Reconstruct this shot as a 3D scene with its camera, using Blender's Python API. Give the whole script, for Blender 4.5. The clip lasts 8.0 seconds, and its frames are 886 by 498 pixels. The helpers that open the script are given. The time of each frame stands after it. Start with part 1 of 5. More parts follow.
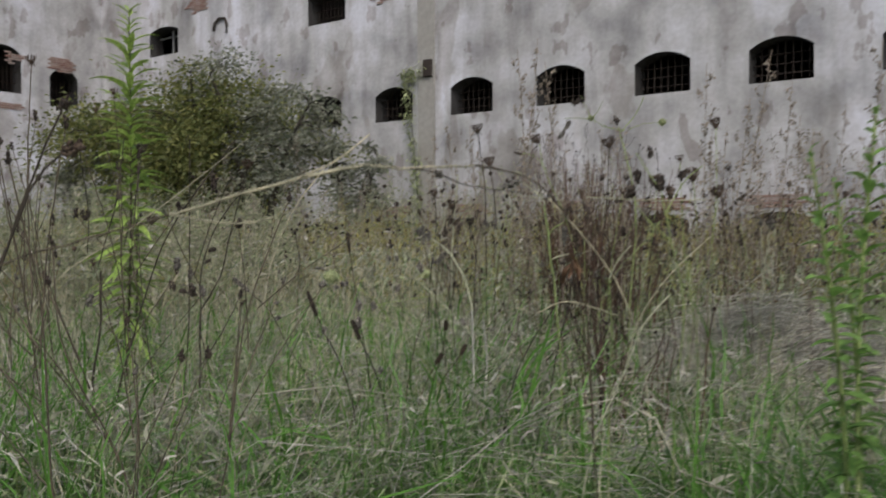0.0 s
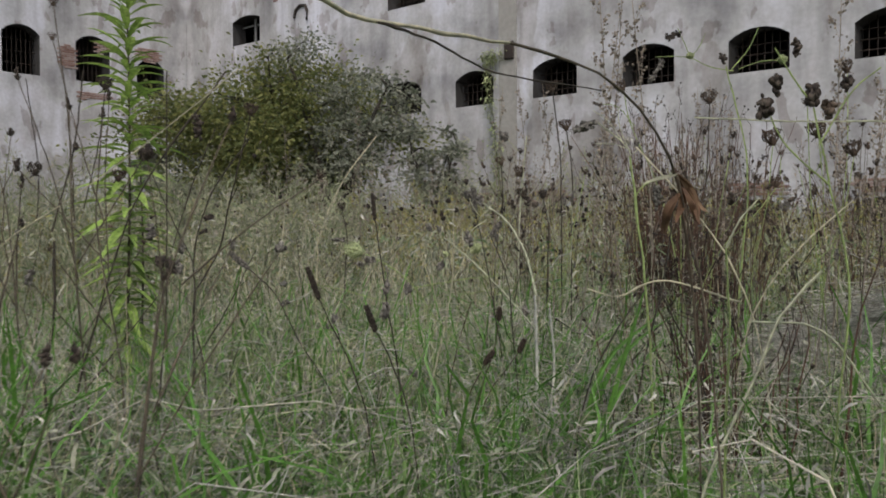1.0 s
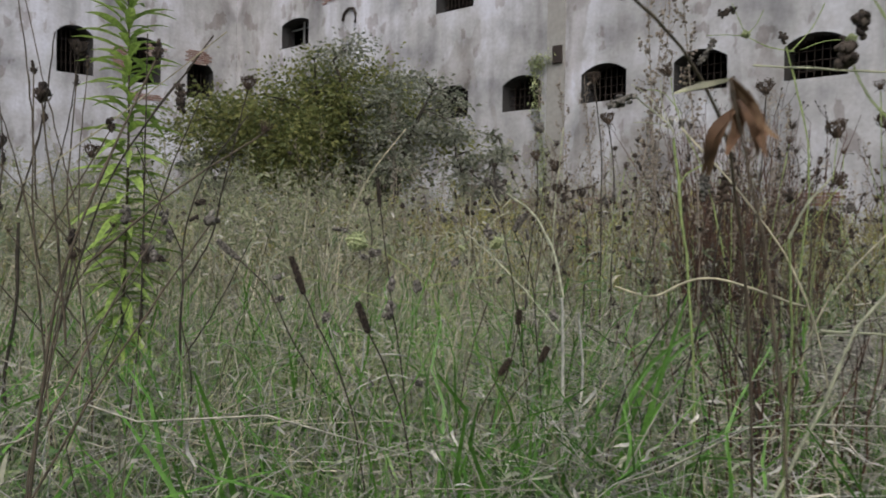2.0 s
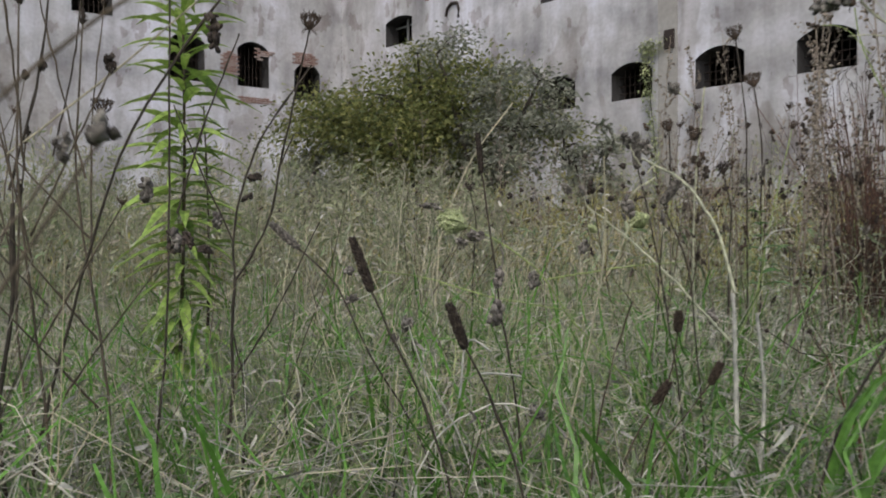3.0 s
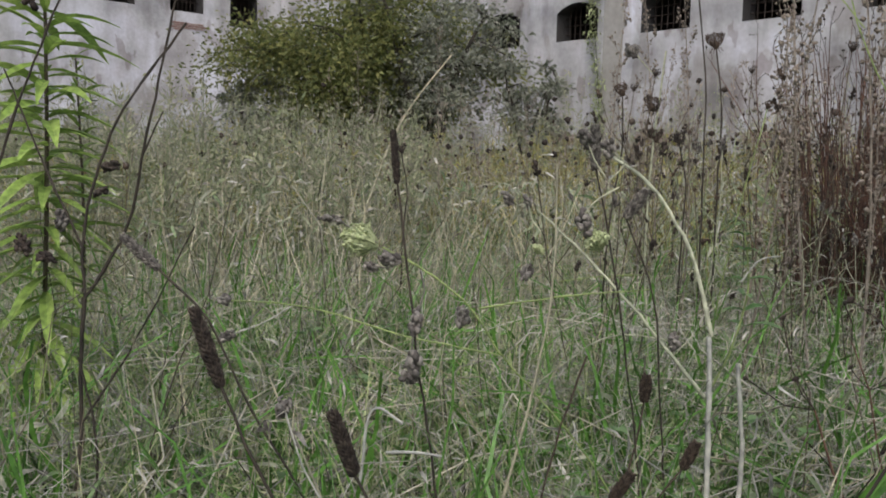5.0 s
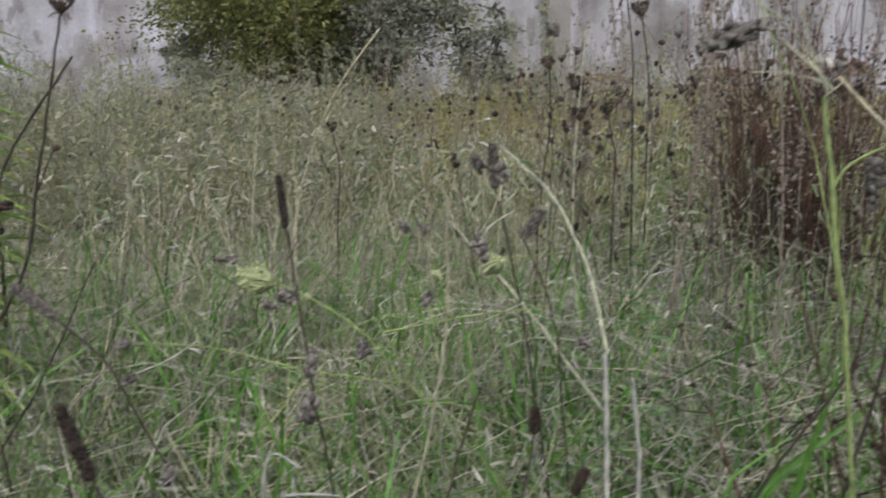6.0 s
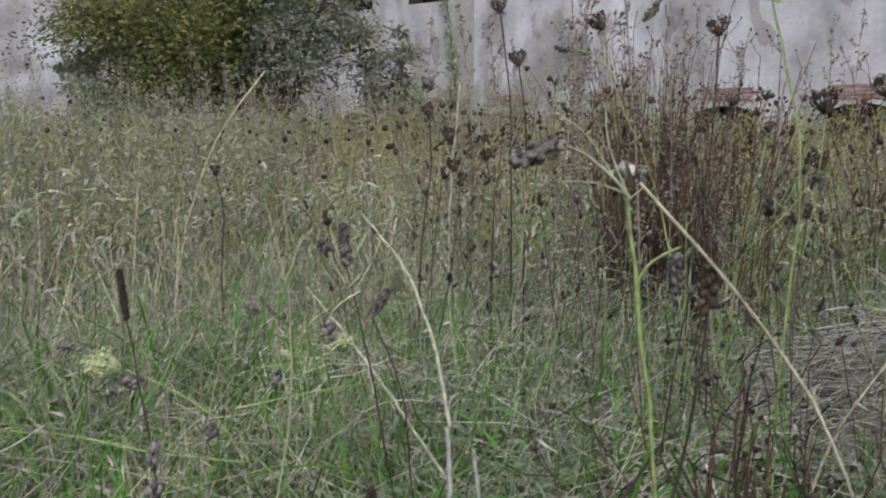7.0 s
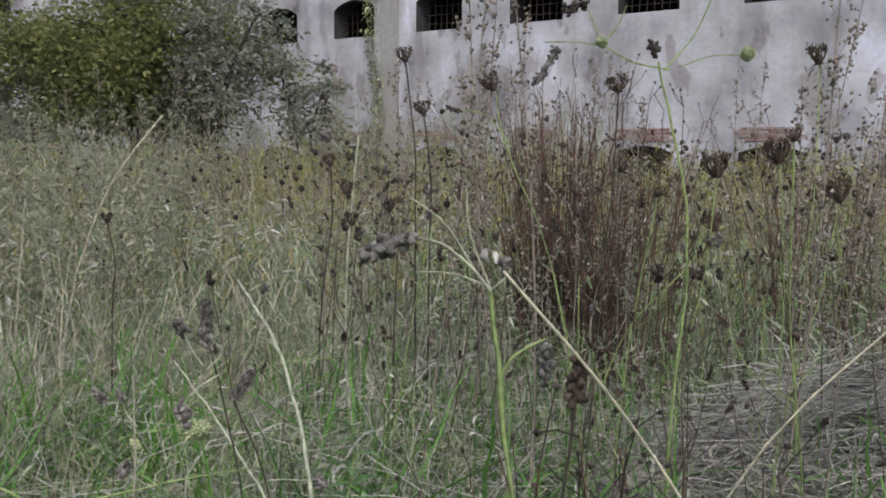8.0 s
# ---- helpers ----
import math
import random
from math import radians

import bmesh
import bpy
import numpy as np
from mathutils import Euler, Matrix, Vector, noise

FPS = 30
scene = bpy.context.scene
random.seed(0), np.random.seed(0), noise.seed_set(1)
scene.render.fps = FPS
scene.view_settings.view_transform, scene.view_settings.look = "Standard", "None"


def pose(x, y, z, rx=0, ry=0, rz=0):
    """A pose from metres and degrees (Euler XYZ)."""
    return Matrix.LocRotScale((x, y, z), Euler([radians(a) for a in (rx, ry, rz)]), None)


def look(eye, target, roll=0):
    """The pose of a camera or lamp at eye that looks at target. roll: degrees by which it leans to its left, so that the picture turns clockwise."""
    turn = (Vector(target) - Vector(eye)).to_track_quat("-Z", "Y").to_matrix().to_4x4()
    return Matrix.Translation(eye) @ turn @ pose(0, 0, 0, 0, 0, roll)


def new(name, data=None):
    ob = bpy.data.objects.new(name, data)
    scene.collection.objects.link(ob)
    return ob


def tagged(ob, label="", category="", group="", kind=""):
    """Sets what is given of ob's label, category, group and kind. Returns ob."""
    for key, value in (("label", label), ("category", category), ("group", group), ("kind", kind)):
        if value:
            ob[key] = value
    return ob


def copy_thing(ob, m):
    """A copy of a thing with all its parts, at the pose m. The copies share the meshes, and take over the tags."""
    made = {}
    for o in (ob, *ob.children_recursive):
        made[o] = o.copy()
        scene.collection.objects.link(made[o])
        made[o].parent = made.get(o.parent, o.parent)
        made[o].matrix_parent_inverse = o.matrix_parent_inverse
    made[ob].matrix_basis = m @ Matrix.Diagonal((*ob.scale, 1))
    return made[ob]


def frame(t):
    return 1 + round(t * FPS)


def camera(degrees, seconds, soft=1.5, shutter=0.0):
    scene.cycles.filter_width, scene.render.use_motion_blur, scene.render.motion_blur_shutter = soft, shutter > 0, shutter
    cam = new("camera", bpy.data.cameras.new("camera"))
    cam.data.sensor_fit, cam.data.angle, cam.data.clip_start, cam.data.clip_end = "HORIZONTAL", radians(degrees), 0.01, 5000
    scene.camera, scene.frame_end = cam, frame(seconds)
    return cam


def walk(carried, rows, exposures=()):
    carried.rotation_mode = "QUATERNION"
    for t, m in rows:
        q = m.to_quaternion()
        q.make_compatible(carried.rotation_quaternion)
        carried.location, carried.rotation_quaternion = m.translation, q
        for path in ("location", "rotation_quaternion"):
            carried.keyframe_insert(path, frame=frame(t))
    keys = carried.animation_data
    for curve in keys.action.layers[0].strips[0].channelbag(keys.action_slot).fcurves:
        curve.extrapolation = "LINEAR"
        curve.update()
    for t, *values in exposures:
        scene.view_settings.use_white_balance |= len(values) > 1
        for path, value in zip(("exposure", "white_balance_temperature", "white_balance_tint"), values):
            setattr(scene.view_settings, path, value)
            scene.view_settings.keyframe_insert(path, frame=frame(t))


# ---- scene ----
cam = camera(53.0, 8.0, soft=1.8, shutter=0.3)
PATH = [
    (0, (3.048, -0.252, 0.801), (1.879, 1.371, 0.776), -0.3),
    (0.5, (2.87, 0.032, 0.731), (1.578, 1.557, 0.654), -0.9),
    (1, (2.73, 0.32, 0.734), (1.413, 1.825, 0.687), -0.3),
    (2.3, (2.516, 0.656, 0.686), (1.068, 2.035, 0.655), 0.9),
    (2.5, (2.425, 0.741, 0.68), (0.929, 2.067, 0.648), 0.5),
    (3, (2.238, 0.907, 0.663), (0.682, 2.163, 0.623), -0.3),
    (3.5, (2.072, 1.098, 0.647), (0.493, 2.319, 0.521), 3.2),
    (4, (1.983, 1.211, 0.628), (0.473, 2.52, 0.545), 2.4),
    (4.5, (2.007, 1.172, 0.707), (0.507, 2.49, 0.582), 3.3),
    (4.7, (2.004, 1.152, 0.741), (0.526, 2.492, 0.604), 2.5),
    (5.8, (2.028, 1.18, 0.862), (0.602, 2.544, 0.541), -0.8),
    (6, (2.063, 1.214, 0.895), (0.677, 2.623, 0.584), -0.8),
    (6.5, (2.127, 1.23, 0.934), (0.833, 2.73, 0.653), 0.2),
    (7, (2.16, 1.244, 0.993), (0.923, 2.79, 0.716), -0.4),
    (7.5, (2.193, 1.283, 1.049), (1.031, 2.898, 0.84), 0.3),
    (8, (2.183, 1.348, 1.05), (1.073, 2.999, 0.846), 0.5),
]
walk(cam, [(t, look(eye, target, roll)) for t, eye, target, roll in PATH],
     exposures=[(0.0, 0.35, 6450, 6), (1.0, 0.36, 6450, 6), (2.5, 0.43, 6400, 7), (4.5, 0.54, 6350, 8), (6.0, 0.62, 6200, 9), (6.5, 0.66, 6120, 9.5), (8.0, 0.60, 6020, 10)])

# ---- light: an overcast autumn day ----
world = bpy.data.worlds.new("world")
scene.world = world
world.use_nodes = True
wn, wl = world.node_tree.nodes, world.node_tree.links
sky = wn.new("ShaderNodeTexSky")
sky.sky_type = "NISHITA"
sky.sun_disc = False
SUN_UP, SUN_ROUND = radians(52), radians(140)
sky.sun_elevation, sky.sun_rotation = SUN_UP, SUN_ROUND
sky.air_density, sky.dust_density = 1.0, 4.0
veil = wn.new("ShaderNodeHueSaturation")
veil.inputs["Saturation"].default_value = 0.75
wl.new(sky.outputs[0], veil.inputs["Color"])
wl.new(veil.outputs[0], wn["Background"].inputs[0])
wn["Background"].inputs[1].default_value = 0.12
sun = new("sun", bpy.data.lights.new("sun", "SUN"))
sun.data.energy, sun.data.angle, sun.data.color = 0.8, radians(25), (1.0, 0.97, 0.94)
sun.matrix_world = look((0, 0, 0), (-math.sin(SUN_ROUND) * math.cos(SUN_UP), -math.cos(SUN_ROUND) * math.cos(SUN_UP), -math.sin(SUN_UP)))

rng = np.random.default_rng(7)


# ---- materials ----
def material(name):
    m = bpy.data.materials.new(name)
    m.use_nodes = True
    n, l = m.node_tree.nodes, m.node_tree.links
    return m, n, l, n["Principled BSDF"]


def ramp(n, l, source, colours, lo=0.0, hi=1.0):
    r = n.new("ShaderNodeValToRGB")
    e = r.color_ramp.elements
    while len(e) < len(colours):
        e.new(0.5)
    for i, c in enumerate(colours):
        e[i].position, e[i].color = lo + (hi - lo) * i / (len(colours) - 1), (*c, 1)
    l.new(source, r.inputs[0])
    return r.outputs[0]


def noise_node(n, l, scale, detail=4.0, coords=None):
    t = n.new("ShaderNodeTexNoise")
    t.inputs["Scale"].default_value, t.inputs["Detail"].default_value = scale, detail
    if coords is not None:
        l.new(coords, t.inputs["Vector"])
    return t.outputs["Fac"]


def mixed(n, l, fac, a, b, blend="MIX"):
    m = n.new("ShaderNodeMix")
    m.data_type, m.blend_type = "RGBA", blend
    for socket, v in ((m.inputs["Factor"], fac), (m.inputs["A"], a), (m.inputs["B"], b)):
        if isinstance(v, (int, float)):
            socket.default_value = v
        elif isinstance(v, tuple):
            socket.default_value = (*v, 1)
        else:
            l.new(v, socket)
    return m.outputs["Result"]


def plant_material(name, colours, rough=0.7, through_light=0.25, fine=60.0, gloss=0.3, gain=1.85):
    """Stems, blades and leaves: each piece takes its own tint, with a fine grain along it."""
    m, n, l, p = material(name)
    island = n.new("ShaderNodeNewGeometry").outputs["Random Per Island"]
    base = ramp(n, l, island, [tuple(min(0.75, gain * (0.84 * v + 0.16 * (c[0] + c[1] + c[2]) / 3)) for v in c) for c in colours])
    place = n.new("ShaderNodeTexCoord").outputs["Object"]
    grain = ramp(n, l, noise_node(n, l, fine, 3.0, place), [(0.6, 0.6, 0.6), (1.3, 1.26, 1.2)], 0.3, 0.7)
    patch = ramp(n, l, noise_node(n, l, 3.0, 2.0, place), [(0.62, 0.65, 0.62), (1.3, 1.28, 1.22)], 0.3, 0.7)
    c = mixed(n, l, 1.0, mixed(n, l, 1.0, base, grain, "MULTIPLY"), patch, "MULTIPLY")
    l.new(c, p.inputs["Base Color"])
    p.inputs["Roughness"].default_value = rough
    p.inputs["Specular IOR Level"].default_value = gloss
    if through_light > 0:
        t = n.new("ShaderNodeBsdfTranslucent")
        l.new(c, t.inputs["Color"])
        s = n.new("ShaderNodeMixShader")
        s.inputs[0].default_value = through_light
        l.new(p.outputs[0], s.inputs[1])
        l.new(t.outputs[0], s.inputs[2])
        l.new(s.outputs[0], n["Material Output"].inputs["Surface"])
    return m


GREEN = plant_material("green_blade", [(0.035, 0.07, 0.02), (0.06, 0.115, 0.03), (0.085, 0.155, 0.04), (0.115, 0.185, 0.055), (0.16, 0.21, 0.095), (0.22, 0.23, 0.15)], 0.45, 0.22)
SEDGE = plant_material("bright_blade", [(0.05, 0.13, 0.015), (0.07, 0.17, 0.02)], 0.4, 0.35)
STRAW = plant_material("straw", [(0.17, 0.145, 0.095), (0.23, 0.205, 0.14), (0.29, 0.265, 0.195), (0.20, 0.18, 0.15)], 0.65, 0.15)
GREY = plant_material("grey_litter", [(0.145, 0.135, 0.13), (0.23, 0.22, 0.205), (0.32, 0.31, 0.295), (0.10, 0.09, 0.085)], 0.8, 0.1)
BROWN = plant_material("brown_stalk", [(0.04, 0.03, 0.022), (0.07, 0.052, 0.038), (0.11, 0.085, 0.062), (0.16, 0.13, 0.10)], 0.75, 0.0, gain=1.1)
STEM = plant_material("dark_stem", [(0.032, 0.025, 0.02), (0.05, 0.038, 0.03), (0.075, 0.06, 0.046)], 0.75, 0.0, gain=1.0)
DARK = plant_material("dark_head", [(0.03, 0.022, 0.02), (0.06, 0.042, 0.035), (0.10, 0.078, 0.066)], 0.85, 0.0, 200.0, gain=0.9)
RUST = plant_material("rust_head", [(0.055, 0.036, 0.027), (0.085, 0.056, 0.043), (0.13, 0.092, 0.072)], 0.85, 0.1, 200.0, gain=1.0)
ASH = plant_material("ash_head", [(0.07, 0.06, 0.058), (0.13, 0.115, 0.11), (0.24, 0.22, 0.205)], 0.85, 0.0, 250.0, gain=1.05)
PALE = plant_material("pale_stem", [(0.17, 0.185, 0.115), (0.23, 0.235, 0.165), (0.28, 0.27, 0.21)], 0.6, 0.1)
LIME = plant_material("green_stem", [(0.09, 0.14, 0.04), (0.15, 0.20, 0.06), (0.20, 0.24, 0.09)], 0.55, 0.15)
NEST = plant_material("green_head", [(0.18, 0.22, 0.10), (0.26, 0.30, 0.15), (0.32, 0.34, 0.2)], 0.75, 0.1, 250.0, gain=1.5)
LEAF = plant_material("weed_leaf", [(0.11, 0.19, 0.03), (0.16, 0.245, 0.045), (0.21, 0.28, 0.06)], 0.5, 0.4)
HERB = plant_material("herb_leaf", [(0.05, 0.11, 0.03), (0.08, 0.15, 0.05), (0.12, 0.19, 0.08)], 0.55, 0.35)
PLUME = plant_material("pale_plume", [(0.13, 0.16, 0.08), (0.18, 0.195, 0.115), (0.23, 0.225, 0.16), (0.22, 0.195, 0.165)], 0.85, 0.35, gain=1.8)
GOLD = plant_material("yellow_green_weed", [(0.15, 0.15, 0.04), (0.20, 0.18, 0.05), (0.14, 0.11, 0.05), (0.13, 0.14, 0.05)], 0.8, 0.3, gain=2.1)
WHITE = plant_material("bleached_stem", [(0.30, 0.28, 0.24), (0.36, 0.34, 0.30), (0.26, 0.24, 0.17), (0.22, 0.20, 0.18)], 0.7, 0.1, gain=1.5)
TANGLE = plant_material("tangled_herbage", [(0.055, 0.09, 0.035), (0.10, 0.135, 0.07), (0.15, 0.16, 0.115), (0.20, 0.19, 0.16), (0.08, 0.11, 0.05)], 0.7, 0.3, gain=2.3)
DIM = plant_material("pale_brown_spire", [(0.11, 0.085, 0.07), (0.16, 0.13, 0.11), (0.20, 0.17, 0.15)], 0.85, 0.2)
CROWN = plant_material("tree_leaf", [(0.06, 0.075, 0.022), (0.10, 0.115, 0.028), (0.15, 0.15, 0.04), (0.08, 0.10, 0.04)], 0.6, 0.4)
GREYCROWN = plant_material("grey_shrub_leaf", [(0.09, 0.105, 0.075), (0.14, 0.15, 0.12), (0.20, 0.20, 0.18)], 0.75, 0.4)
BARK = plant_material("bark", [(0.03, 0.025, 0.022), (0.05, 0.042, 0.036)], 0.9, 0.0, 30.0)


def plaster_material(name, tint=(0.425, 0.42, 0.434)):
    """Old lime plaster: blotched, with rain streaks running down and peeled, greyer ground showing."""
    m, n, l, p = material(name)
    place = n.new("ShaderNodeTexCoord").outputs["Object"]
    stretch = n.new("ShaderNodeMapping")
    stretch.inputs["Scale"].default_value = (1.0, 1.0, 0.09)
    l.new(place, stretch.inputs["Vector"])
    t = tint
    blot = ramp(n, l, noise_node(n, l, 0.7, 9.0, place), [(t[0] * 0.5, t[1] * 0.5, t[2] * 0.52), (t[0] * 0.8, t[1] * 0.79, t[2] * 0.79), (t[0] * 1.08, t[1] * 1.07, t[2] * 1.06), (t[0] * 1.3, t[1] * 1.3, t[2] * 1.34), (t[0] * 1.35, t[1] * 1.35, t[2] * 1.4)], 0.25, 0.75)
    streak = ramp(n, l, noise_node(n, l, 1.1, 6.0, stretch.outputs[0]), [(0.55, 0.53, 0.52), (0.82, 0.81, 0.80), (1.03, 1.02, 1.02), (1.12, 1.14, 1.17)], 0.28, 0.72)
    c = mixed(n, l, 0.5, blot, streak, "MULTIPLY")
    runs = n.new("ShaderNodeMapping")
    runs.inputs["Scale"].default_value = (1.0, 1.0, 0.14)
    runs.inputs["Location"].default_value = (3.1, 0.7, 0.4)
    l.new(place, runs.inputs["Vector"])
    c = mixed(n, l, 0.4, c, ramp(n, l, noise_node(n, l, 2.6, 7.0, runs.outputs[0]), [(0.5, 0.48, 0.46), (0.95, 0.95, 0.95), (1.12, 1.12, 1.13)], 0.3, 0.7), "MULTIPLY")
    fine = ramp(n, l, noise_node(n, l, 9.0, 6.0, place), [(0.84, 0.83, 0.82), (1.1, 1.1, 1.1)], 0.3, 0.7)
    c = mixed(n, l, 0.7, c, fine, "MULTIPLY")
    peel = n.new("ShaderNodeMapRange")
    peel.inputs["From Min"].default_value, peel.inputs["From Max"].default_value = 0.56, 0.72
    l.new(noise_node(n, l, 0.9, 9.0, place), peel.inputs["Value"])
    c = mixed(n, l, peel.outputs[0], c, mixed(n, l, 1.0, c, (0.9, 0.87, 0.86), "MULTIPLY"))
    sheet = n.new("ShaderNodeMapping")
    sheet.inputs["Scale"].default_value = (1.0, 1.0, 0.55)
    sheet.inputs["Location"].default_value = (7.3, 2.1, 1.4)
    l.new(place, sheet.inputs["Vector"])
    for scale, lo, hi, shade in ((0.32, 0.5, 0.54, (1.16, 1.17, 1.21)), (0.55, 0.58, 0.6, (0.80, 0.775, 0.745)), (1.5, 0.61, 0.63, (0.72, 0.68, 0.66))):
        edge = n.new("ShaderNodeMapRange")
        edge.inputs["From Min"].default_value, edge.inputs["From Max"].default_value = lo, hi
        l.new(noise_node(n, l, scale, 8.0, sheet.outputs[0]), edge.inputs["Value"])
        c = mixed(n, l, edge.outputs[0], c, mixed(n, l, 1.0, c, shade, "MULTIPLY"))
    l.new(c, p.inputs["Base Color"])
    p.inputs["Roughness"].default_value = 0.92
    b = n.new("ShaderNodeBump")
    b.inputs["Strength"].default_value, b.inputs["Distance"].default_value = 0.3, 0.02
    l.new(noise_node(n, l, 5.0, 9.0, place), b.inputs["Height"])
    l.new(b.outputs[0], p.inputs["Normal"])
    return m


PLASTER = plaster_material("old_plaster")
# Same plaster with the shade of reveals and rooms put into its colour.
INNER = plaster_material("shaded_plaster", (0.045, 0.042, 0.042))


def grainy(name, colours, scale, rough=0.9, bump=0.4, island=False, metal=0.0):
    m, n, l, p = material(name)
    place = n.new("ShaderNodeTexCoord").outputs["Object"]
    source = n.new("ShaderNodeObjectInfo").outputs["Random"] if island else noise_node(n, l, scale, 6.0, place)
    c = ramp(n, l, source, colours)
    c = mixed(n, l, 0.7, c, ramp(n, l, noise_node(n, l, scale * 9, 6.0, place), [(0.6, 0.6, 0.6), (1.25, 1.25, 1.25)]), "MULTIPLY")
    l.new(c, p.inputs["Base Color"])
    p.inputs["Roughness"].default_value, p.inputs["Metallic"].default_value = rough, metal
    b = n.new("ShaderNodeBump")
    b.inputs["Strength"].default_value, b.inputs["Distance"].default_value = bump, 0.01
    l.new(noise_node(n, l, scale * 6, 8.0, place), b.inputs["Height"])
    l.new(b.outputs[0], p.inputs["Normal"])
    return m


SOIL = grainy("soil_and_litter", [(0.035, 0.03, 0.02), (0.06, 0.055, 0.03), (0.05, 0.07, 0.025), (0.09, 0.075, 0.05)], 3.0)
IRON = grainy("rusty_iron", [(0.03, 0.024, 0.022), (0.06, 0.04, 0.032)], 8.0, 0.75, metal=0.3)
BRICK = grainy("brick", [(0.22, 0.12, 0.10), (0.30, 0.20, 0.17), (0.34, 0.27, 0.25)], 4.0, island=True)
STONE = grainy("grey_sill", [(0.33, 0.32, 0.31), (0.46, 0.45, 0.44)], 2.0)
WOOD = grainy("weathered_paint", [(0.16, 0.16, 0.16), (0.26, 0.26, 0.26)], 6.0)
PIPE = grainy("stained_render", [(0.24, 0.22, 0.19), (0.34, 0.32, 0.30), (0.40, 0.39, 0.38)], 0.8)


# ---- mesh helpers ----
def mesh_of(name, verts, faces, mat, smooth=True):
    me = bpy.data.meshes.new(name)
    me.from_pydata(np.asarray(verts).tolist(), [], faces if isinstance(faces, list) else faces.tolist())
    me.materials.append(mat)
    if smooth:
        me.polygons.foreach_set("use_smooth", np.ones(len(me.polygons), dtype=bool))
    me.update()
    return me


def part(name, me, parent=None, label=""):
    ob = new(name, me)
    if parent is not None:
        ob.parent = parent
    if label:
        tagged(ob, label)
    return ob


def unit(v):
    return v / np.maximum(np.linalg.norm(v, axis=-1, keepdims=True), 1e-9)


def ribbons(spine, width, side):
    """Blades: spine (N, K, 3), width (N, K), side (N, 3). Two edges that meet in a fold along the spine."""
    n, k, _ = spine.shape
    off = side[:, None, :] * width[:, :, None] * 0.5
    v = np.stack([spine - off, spine + off], 2).reshape(-1, 3)
    i = np.arange(n)[:, None] * (2 * k) + np.arange(k - 1)[None, :] * 2
    f = np.stack([i, i + 1, i + 3, i + 2], -1).reshape(-1, 4)
    return v, f


def tubes(spine, radius, sides=3):
    """Round stems: spine (N, K, 3), radius (N, K)."""
    n, k, _ = spine.shape
    way = unit(np.gradient(spine, axis=1))
    ref = np.where(np.abs(way[..., 2:3]) > 0.9, np.array([1.0, 0.0, 0.0]), np.array([0.0, 0.0, 1.0]))
    ref = np.broadcast_to(ref[:, k // 2:k // 2 + 1], way.shape)
    a = unit(np.cross(way, ref))
    b = np.cross(way, a)
    ang = np.arange(sides) * 2 * np.pi / sides
    ring = a[:, :, None] * np.cos(ang)[:, None] + b[:, :, None] * np.sin(ang)[:, None]
    v = (spine[:, :, None] + ring * radius[:, :, None, None]).reshape(-1, 3)
    i = (np.arange(n)[:, None, None] * k + np.arange(k - 1)[None, :, None]) * sides
    j = np.arange(sides)[None, None, :]
    j2 = (j + 1) % sides
    f = np.stack([i + j, i + j2, i + sides + j2, i + sides + j], -1).reshape(-1, 4)
    return v, f


def blobs(centre, size, axis, rings=4, sides=5, rough=0.2):
    """Lumpy seed heads and buds: centre (N, 3), size (N, 2) as radius and half length, axis (N, 3)."""
    n = len(centre)
    axis = unit(axis)
    ref = np.where(np.abs(axis[:, 2:3]) > 0.9, np.array([1.0, 0, 0]), np.array([0, 0, 1.0]))
    a = unit(np.cross(axis, ref))
    b = np.cross(axis, a)
    th = np.linspace(0.12, np.pi - 0.12, rings)
    ang = np.arange(sides) * 2 * np.pi / sides
    jit = 1 + rough * rng.standard_normal((n, rings, sides)).clip(-1.5, 1.5)
    rad = np.sin(th)[None, :, None] * size[:, 0, None, None] * jit
    v = (centre[:, None, None] + axis[:, None, None] * (-np.cos(th)[None, :, None, None] * size[:, 1, None, None, None])
         + (a[:, None, None] * np.cos(ang)[None, None, :, None] + b[:, None, None] * np.sin(ang)[None, None, :, None]) * rad[..., None]).reshape(-1, 3)
    i = (np.arange(n)[:, None, None] * rings + np.arange(rings - 1)[None, :, None]) * sides
    j = np.arange(sides)[None, None, :]
    j2 = (j + 1) % sides
    f = np.stack([i + j, i + j2, i + sides + j2, i + sides + j], -1).reshape(-1, 4)
    return v, f


def joined(*chunks):
    vs, fs, o = [], [], 0
    for v, f in chunks:
        vs.append(v)
        fs.append(np.asarray(f) + o)
        o += len(v)
    return np.concatenate(vs), np.concatenate(fs)


def bent(base, height, lean_way, lean, k=5, droop=1.8):
    """Spines that rise from base and bend over."""
    s = np.linspace(0, 1, k)[None, :, None]
    up = np.zeros((len(base), 1, 3))
    up[..., 2] = 1
    out = lean_way[:, None, :] * lean[:, None, None] * height[:, None, None] * s ** droop
    rise = up * height[:, None, None] * (s - 0.35 * np.clip(lean, 0, 1.4)[:, None, None] * s ** 2.2)
    return base[:, None, :] + out + rise


def headings(n):
    a = rng.uniform(0, 2 * np.pi, n)
    return np.stack([np.cos(a), np.sin(a), np.zeros(n)], -1)


def ground_height(x, y):
    x, y = np.asarray(x, dtype=float), np.asarray(y, dtype=float)
    return 0.03 * np.sin(1.7 * x + 0.6 * y) + 0.025 * np.sin(2.9 * y - 1.1 * x + 1.0) + 0.02 * np.sin(5.3 * x + 3.1 * y)


TRACK = np.array([eye for _, eye, _, _ in PATH])[:, :2]


